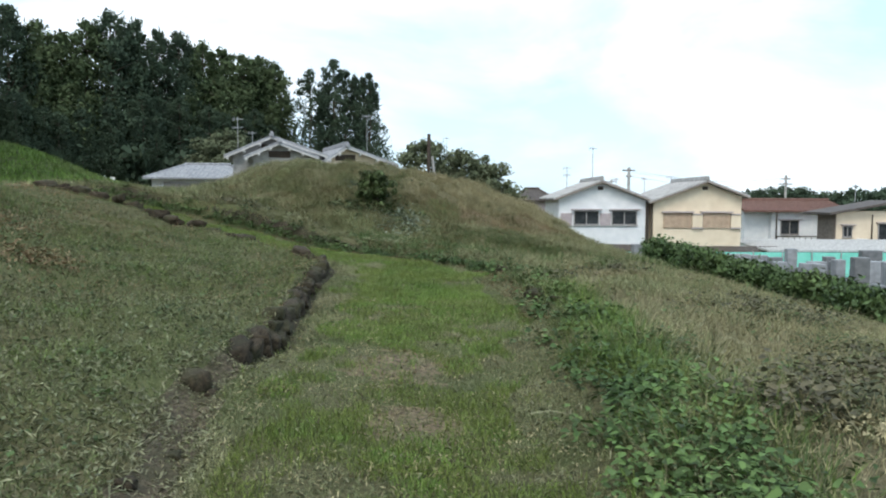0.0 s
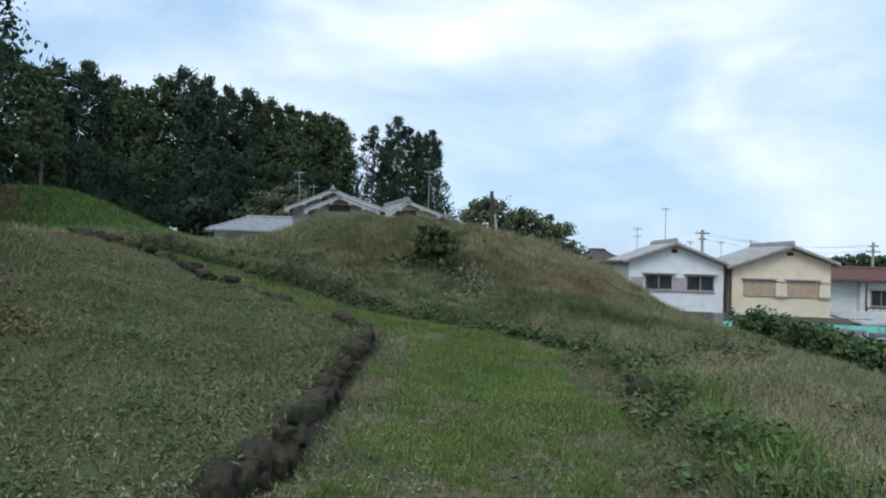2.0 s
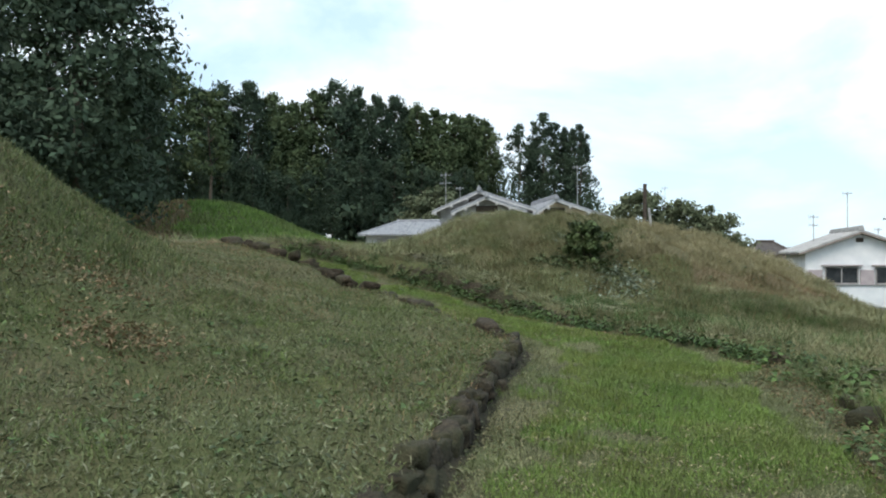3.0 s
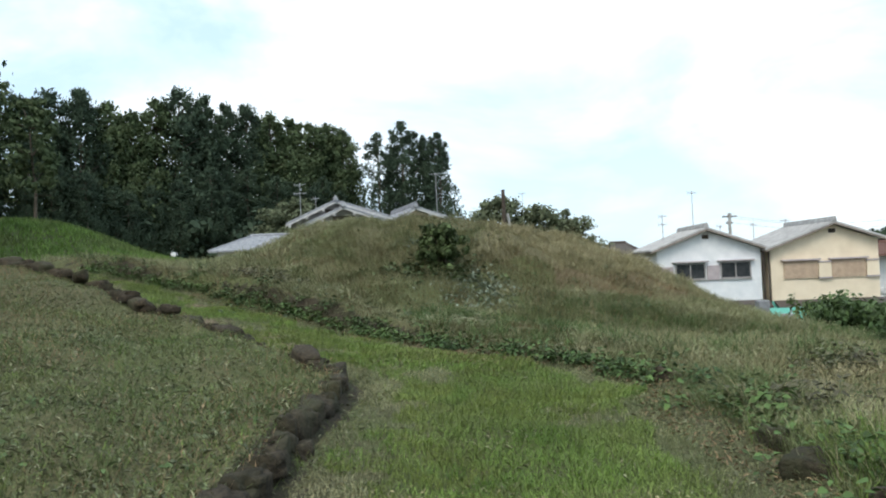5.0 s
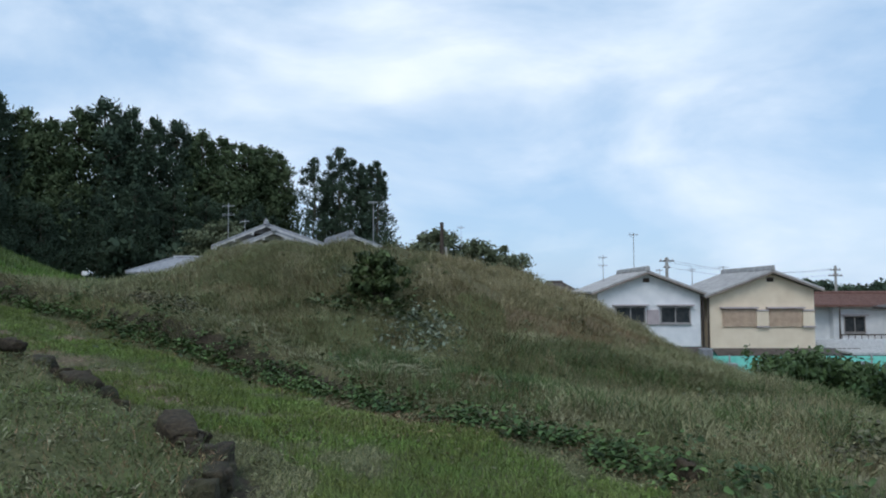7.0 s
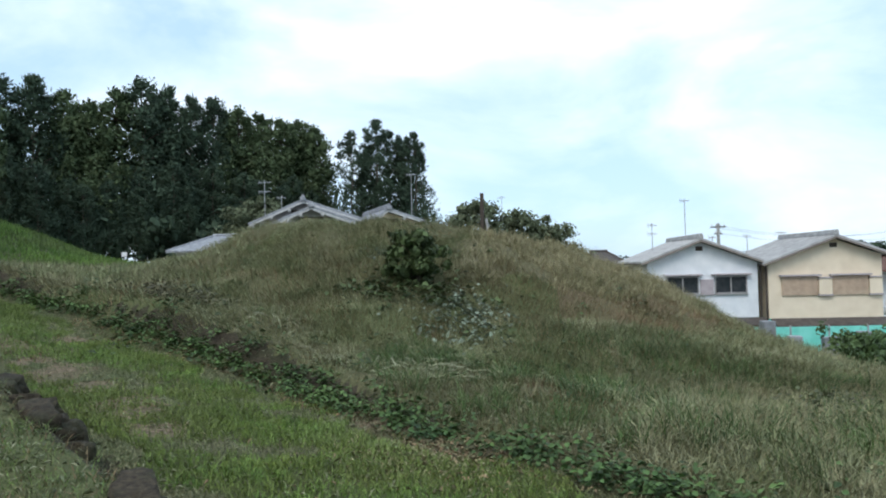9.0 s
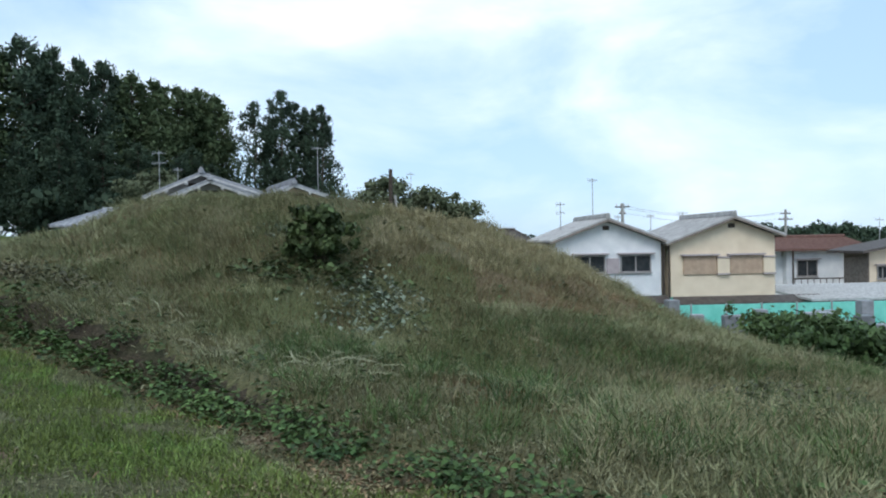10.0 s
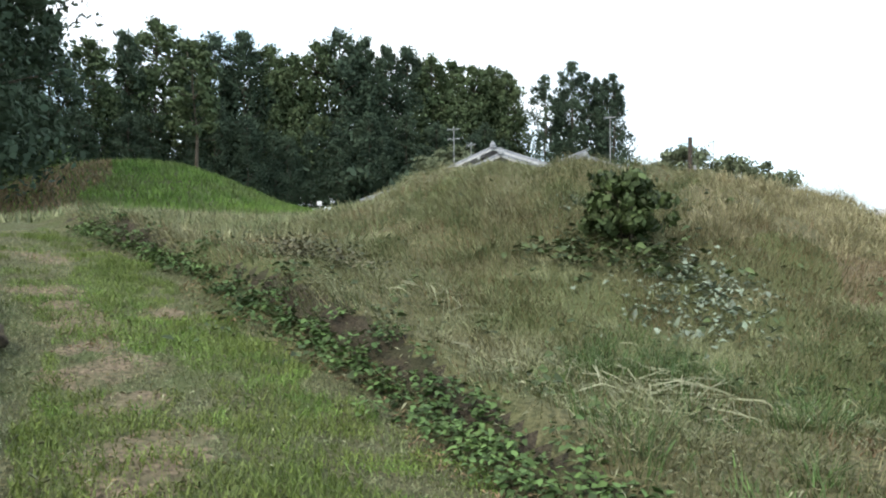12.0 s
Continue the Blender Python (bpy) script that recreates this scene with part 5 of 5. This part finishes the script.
# dead leaves in heaps on the slope
for n, (hx, hy, s, count) in enumerate(((4.5, 9.4, 0.5, 420), (5.4, 8.7, 0.45, 300), (3.5, 4.6, 0.45, 320), (2.6, 3.3, 0.3, 200), (4.2, 6.8, 0.5, 260), (3.6, 13.2, 0.5, 260), (2.9, 16.4, 0.5, 260))):
    g = np.random.default_rng(210 + n)
    litter("dead_leaves", g.normal(hx, s, 2 * count), g.normal(hy, s * 0.6, 2 * count), 0.05, DRY_GRASS if n % 2 else BUSH_LEAF, 220 + n, "heap of withered brown leaves on the slope", "leaves", 0.12, 0.4)

x, y, d, k, u = sow(-2, 1.3, 0.8, 9, 24000, 243)
a = (d < -0.03) & (k > 0.03) & (u < np.clip(2.2 * value_noise(x, y, 1.9, 35) * value_noise(x, y, 6.0, 36) - 0.15, 0, 1))
litter("dry_litter", x[a], y[a], 0.027, DRY_GRASS, 244, "brown dry grass litter on the worn path", "cut grass", 0.035, 0.3)
# brown dry strip where the path meets the foot of the mound
x, y, d, k, u = sow(-7, 1.4, 7.5, 19.5, 60000, 245)
a = (d < -0.1) & (k > 0.0) & (k < 0.25 + 0.45 * value_noise(x, y, 1.4, 51)) & (u < 0.75)
litter("dry_litter", x[a], y[a], 0.04, RUST_GRASS, 246, "brown dry litter along the foot of the mound", "cut grass", 0.03, 0.25)
a = (k < 0.0) & (k > -0.9) & (x < 0.6) & (u < 0.5 * value_noise(x, y, 1.8, 52))
litter("dry_litter", x[a], y[a], 0.05, STRAW, 247, "pale cut bits strewn at the foot of the mound", "cut grass", 0.06, 0.2)
# dry litter on the worn corner of the path
g = np.random.default_rng(240)
litter("dry_litter", g.normal(-1.15, 0.4, 1100), g.normal(13.9, 0.4, 1100), 0.05, DRY_GRASS, 241, "brown dry grass litter on the worn path", "cut grass", 0.015, 0.2)
litter("dry_litter", g.normal(-1.15, 0.45, 700), g.normal(13.9, 0.45, 700), 0.045, RUST_GRASS, 242, "brown dry grass litter on the worn path", "cut grass", 0.015, 0.3)
for n, (bx, by, rx, ry) in enumerate(BARE):
    litter("dry_litter", g.normal(bx, rx * 0.7, 50), g.normal(by, ry * 0.7, 50), 0.04, DRY_GRASS if n % 2 else RUST_GRASS, 250 + n, "bits of dry grass on a bare patch of the path", "cut grass", 0.01, 0.22)

# the overgrown bank at the edge of the wood
centres, radii = [], []
for i in range(110):
    f = rr.random()
    bearing, far = radians(-54 + 15 * f), 50 + rr.uniform(-2, 3)
    bx, by = -1.3 + far * math.sin(bearing), 11.8 + far * math.cos(bearing)
    centres.append((bx, by, ground_height(bx, by) + (6.2 - 4.2 * f) * rr.random() ** 0.6 - 0.4))
    radii.append(rr.uniform(0.7, 1.3))
v, f = leaf_cloud(centres, radii, 110, 0.19, 246)
tagged(array_mesh("bramble_thicket", v, f, HEDGE_LEAF), "dense green bramble thicket at the edge of the wood", "thicket", kind="stuff")

# ---- weeds, bush, cut heaps ----
def weeds(name, spots, size, seed, label, material=WEED):
    """Leafy weeds: short stems that each carry a whorl of pointed leaves."""
    g = np.random.default_rng(seed)
    v, n = [], 0
    for x, y, tall, count in spots:
        z = ground_height(x, y)
        for i in range(count):
            a, h = g.uniform(0, 6.283), tall * g.uniform(0.15, 1.0)
            r = g.uniform(0.02, 0.16) * (0.6 + tall)
            c = np.array([x + math.cos(a) * r, y + math.sin(a) * r, z + h])
            b = a + g.normal(0, 0.7)
            s = size * g.uniform(0.55, 1.3)
            u = np.array([math.cos(b), math.sin(b), g.uniform(-0.5, 0.45)]) * s
            w = np.array([-math.sin(b), math.cos(b), g.normal(0, 0.35)]) * s * 0.36
            up = np.array([0, 0, s * 0.14])
            v += [c, c + u * 0.35 - w + up, c + u * 0.75 - w * 0.7 + up * 0.6, c + u * 1.05 - up * 0.4, c + u * 0.75 + w * 0.7 + up * 0.6, c + u * 0.35 + w + up]
            n += 1
    k = np.arange(n)[:, None] * 6
    quad = np.concatenate([k + [0, 1, 2, 3], k + [0, 3, 4, 5]], 1).reshape(-1, 4)
    return tagged(array_mesh(name, np.array(v), quad, material), label, "weeds", kind="stuff")


rr = random.Random(17)
spots = [(x + rr.gauss(0.2, 0.26), y, rr.uniform(0.08, 0.3), rr.randint(12, 30)) for x, y in along(KERB, 1.2, 12.6, 0.045, 0.06, rr) if rr.random() < 0.95 - 0.06 * max(0, y - 4)]
weeds("weeds", spots, 0.058, 91, "lush green broad-leaved weeds beside the path")
spots = [(x + rr.gauss(-0.04, 0.1), y + rr.gauss(-0.07, 0.1), rr.uniform(0.06, 0.2), rr.randint(14, 28)) for x, y in along(KERB, 12.2, 20.8, 0.034, 0.05, rr) if value_noise(np.array([x]), np.array([y]), 1.1, 12)[0] > (0.08 if y < 15.4 else 0.0 if y < 18.2 else 0.26)]
weeds("weeds", spots, 0.05, 92, "creeping green weeds over the stones at the mound foot")
spots = [(1.25 + rr.gauss(0, 0.22) + 0.06 * (y - 2.5), y, rr.uniform(0.1, 0.36), rr.randint(22, 40)) for y in [1.3 + 3.2 * rr.random() ** 1.3 for i in range(150)]]
spots += [(rr.gauss(2.5, 0.4), rr.gauss(2.3, 0.5), rr.uniform(0.1, 0.3), rr.randint(12, 22)) for i in range(32)]
weeds("weeds", spots, 0.048, 191, "tall dense dark green weeds on the slope beside the path")
spots = [(rr.uniform(1.2, 5.2), rr.uniform(1.5, 14), rr.uniform(0.08, 0.22), rr.randint(5, 12)) for i in range(130)]
weeds("weeds", spots, 0.055, 93, "scattered green weeds on the slope")
spots = [(rr.uniform(-7, -2.2), rr.uniform(1.5, 10), rr.uniform(0.03, 0.08), rr.randint(4, 8)) for i in range(260)]
weeds("weeds", spots, 0.05, 94, "small green weeds on the bank", HEDGE_LEAF)
spots = [(rr.uniform(-6, 2.2), rr.uniform(16.5, 24), rr.uniform(0.06, 0.2), rr.randint(4, 9)) for i in range(110)]
weeds("weeds", spots, 0.08, 95, "scattered weeds on the mound", BUSH_LEAF)


# growth and dry leaves on the high bank
spots = []
for i in range(420):
    a, r = rr.uniform(-2.6, 0.2), rr.uniform(0.5, 4.0)
    spots.append((-12 + r * math.cos(a), 8 + r * math.sin(a), rr.uniform(0.05, 0.2) + 0.12 * (r < 2), rr.randint(6, 12)))
weeds("weeds", spots, 0.085, 97, "leafy green weeds over the top of the high bank", HEDGE_LEAF)
g = np.random.default_rng(310)
for n, (hx, hy, s_x, s_y) in enumerate(((-7.3, 8.2, 0.5, 0.6), (-6.3, 9.0, 0.35, 0.5), (-8.2, 7.2, 0.5, 0.5), (-5.2, 8.2, 0.3, 0.3))):
    litter("dead_leaves", g.normal(hx, s_x, 700), g.normal(hy, s_y, 700), 0.05, RUST_GRASS, 311 + n, "brown dead leaves strewn on the high bank", "leaves", 0.08, 0.4)

# withered plants pulled up and left in heaps on the slope
for n, (hx, hy, sx, sy, count) in enumerate(((4.35, 8.6, 0.45, 0.2, 60), (3.7, 5.4, 0.34, 0.18, 44), (2.3, 3.75, 0.4, 0.22, 40), (5.2, 10.6, 0.5, 0.25, 34), (2.9, 4.4, 0.3, 0.2, 20), (4.7, 6.4, 0.4, 0.3, 30), (1.9, 10.8, 0.25, 0.25, 14), (3.4, 13.6, 0.6, 0.3, 30), (3.6, 17.6, 0.6, 0.25, 30), (-5.9, 20.0, 0.4, 0.25, 30), (-6.6, 20.5, 0.3, 0.2, 20))):
    spots = [(rr.gauss(hx, sx), rr.gauss(hy, sy), rr.uniform(0.14, 0.36), rr.randint(16, 28)) for i in range(count)]
    weeds("withered_weeds", spots, 0.055, 600 + n, "heap of dark withered weeds on the slope", WITHERED)


def bush(x, y, wide, tall, seed):
    rr = random.Random(seed)
    b = tagged(empty("bush", x, y, ground_height(x, y)), "dense dark green bush with bare stems on the mound", "bush")
    centres, radii = [], []
    for i in range(13):
        a, r = rr.uniform(0, 6.283), wide * 0.16 * rr.random() ** 0.5
        foot, head = Vector((math.cos(a) * r, math.sin(a) * r, -0.05)), Vector((math.cos(a) * r * 2.6, math.sin(a) * r * 2.6, tall * rr.uniform(0.6, 0.95)))
        mid = (foot + head) / 2 + Vector((rr.gauss(0, 0.05), rr.gauss(0, 0.05), 0.05))
        bm = rod(bmesh.new(), foot, mid, 0.016, 0.012, 6)
        rod(bm, mid, head, 0.012, 0.005, 6)
        part("stem", bm, BARK, b)
    for i in range(70):
        a, f = rr.uniform(0, 6.283), rr.random()
        r = wide * 0.5 * math.sqrt(rr.random()) * (0.75 + 0.5 * math.sin(math.pi * min(1, 0.25 + f)))
        centres.append((math.cos(a) * r, math.sin(a) * r * 0.85, tall * (0.2 + 0.72 * f)))
        radii.append(wide * rr.uniform(0.09, 0.16))
    v, f = leaf_cloud(centres, radii, 60, 0.062, seed)
    ob = array_mesh("foliage", v, f, BUSH_LEAF)
    ob.parent = b
    ob["kind"] = "stuff"
    return b


bush(-2.2, 21.7, 0.92, 0.98, 7)
spots = [(-2.2 + rr.gauss(0, 0.55), 21.3 + rr.gauss(0, 0.35), rr.uniform(0.1, 0.3), rr.randint(8, 14)) for i in range(60)]
weeds("weeds", spots, 0.1, 96, "creeping leaves round the foot of the bush", BUSH_LEAF)
g = np.random.default_rng(97)
x, y = g.normal(-1.3, 0.4, 620), g.normal(20.55, 0.55, 620)
litter("wilted_leaves", x, y, 0.085, PALE_LEAF, 98, "large pale wilted leaves heaped below the bush", "leaves", 0.06, 0.6)
x, y = g.normal(-3.0, 0.25, 90), g.normal(23.0, 0.2, 90)
litter("wilted_leaves", x, y, 0.085, PALE_LEAF, 99, "pale wilted leaves on the mound", "leaves", 0.05, 0.6)


def stalks(name, cx, cy, sx, sy, count, length, width, seed, label, lift=0.12):
    """Long cut stalks that lie crossed on the ground."""
    g = np.random.default_rng(seed)
    v = []
    for i in range(count):
        x, y, a = g.normal(cx, sx), g.normal(cy, sy), g.normal(-0.25, 0.8)
        ln = length * g.uniform(0.4, 1.2)
        x2, y2 = x + math.cos(a) * ln, y + math.sin(a) * ln
        p, q = np.array([x, y, ground_height(x, y) + g.uniform(0.02, lift)]), np.array([x2, y2, ground_height(x2, y2) + g.uniform(0.02, lift)])
        m = (p + q) / 2 + np.array([0, 0, g.uniform(0.0, 0.08)])
        w = np.array([-math.sin(a), math.cos(a), g.normal(0, 0.5)]) * width * g.uniform(0.6, 1.4) / 2
        v += [p - w, p + w, m + w, m - w, q + w * 0.4, q - w * 0.4]
    k = np.arange(count)[:, None] * 6
    quad = np.concatenate([k + [0, 1, 2, 3], k + [3, 2, 4, 5]], 1).reshape(-1, 4)
    return tagged(array_mesh(name, np.array(v), quad, STRAW), label, "cut grass", kind="stuff")


stalks("cut_stalks", -1.8, 17.75, 0.5, 0.32, 130, 0.5, 0.008, 101, "pale cut stalks heaped at the foot of the mound")
stalks("cut_stalks", -0.5, 17.6, 1.2, 1.0, 220, 0.3, 0.0045, 102, "scattered cut stalks on the grass")
stalks("cut_stalks", -4.0, 19.2, 0.3, 0.3, 26, 0.45, 0.008, 103, "a few pale stalks standing out of the grass", 0.3)
stalks("cut_stalks", 2.6, 6.2, 0.9, 1.6, 150, 0.3, 0.006, 104, "dry cut stalks on the slope")
x, y = g.normal(2.1, 0.3, 160), g.normal(6.0, 0.25, 160)
litter("wilted_leaves", x, y, 0.07, PALE_LEAF, 105, "pale dry leaves on the slope", "leaves", 0.03, 0.5)
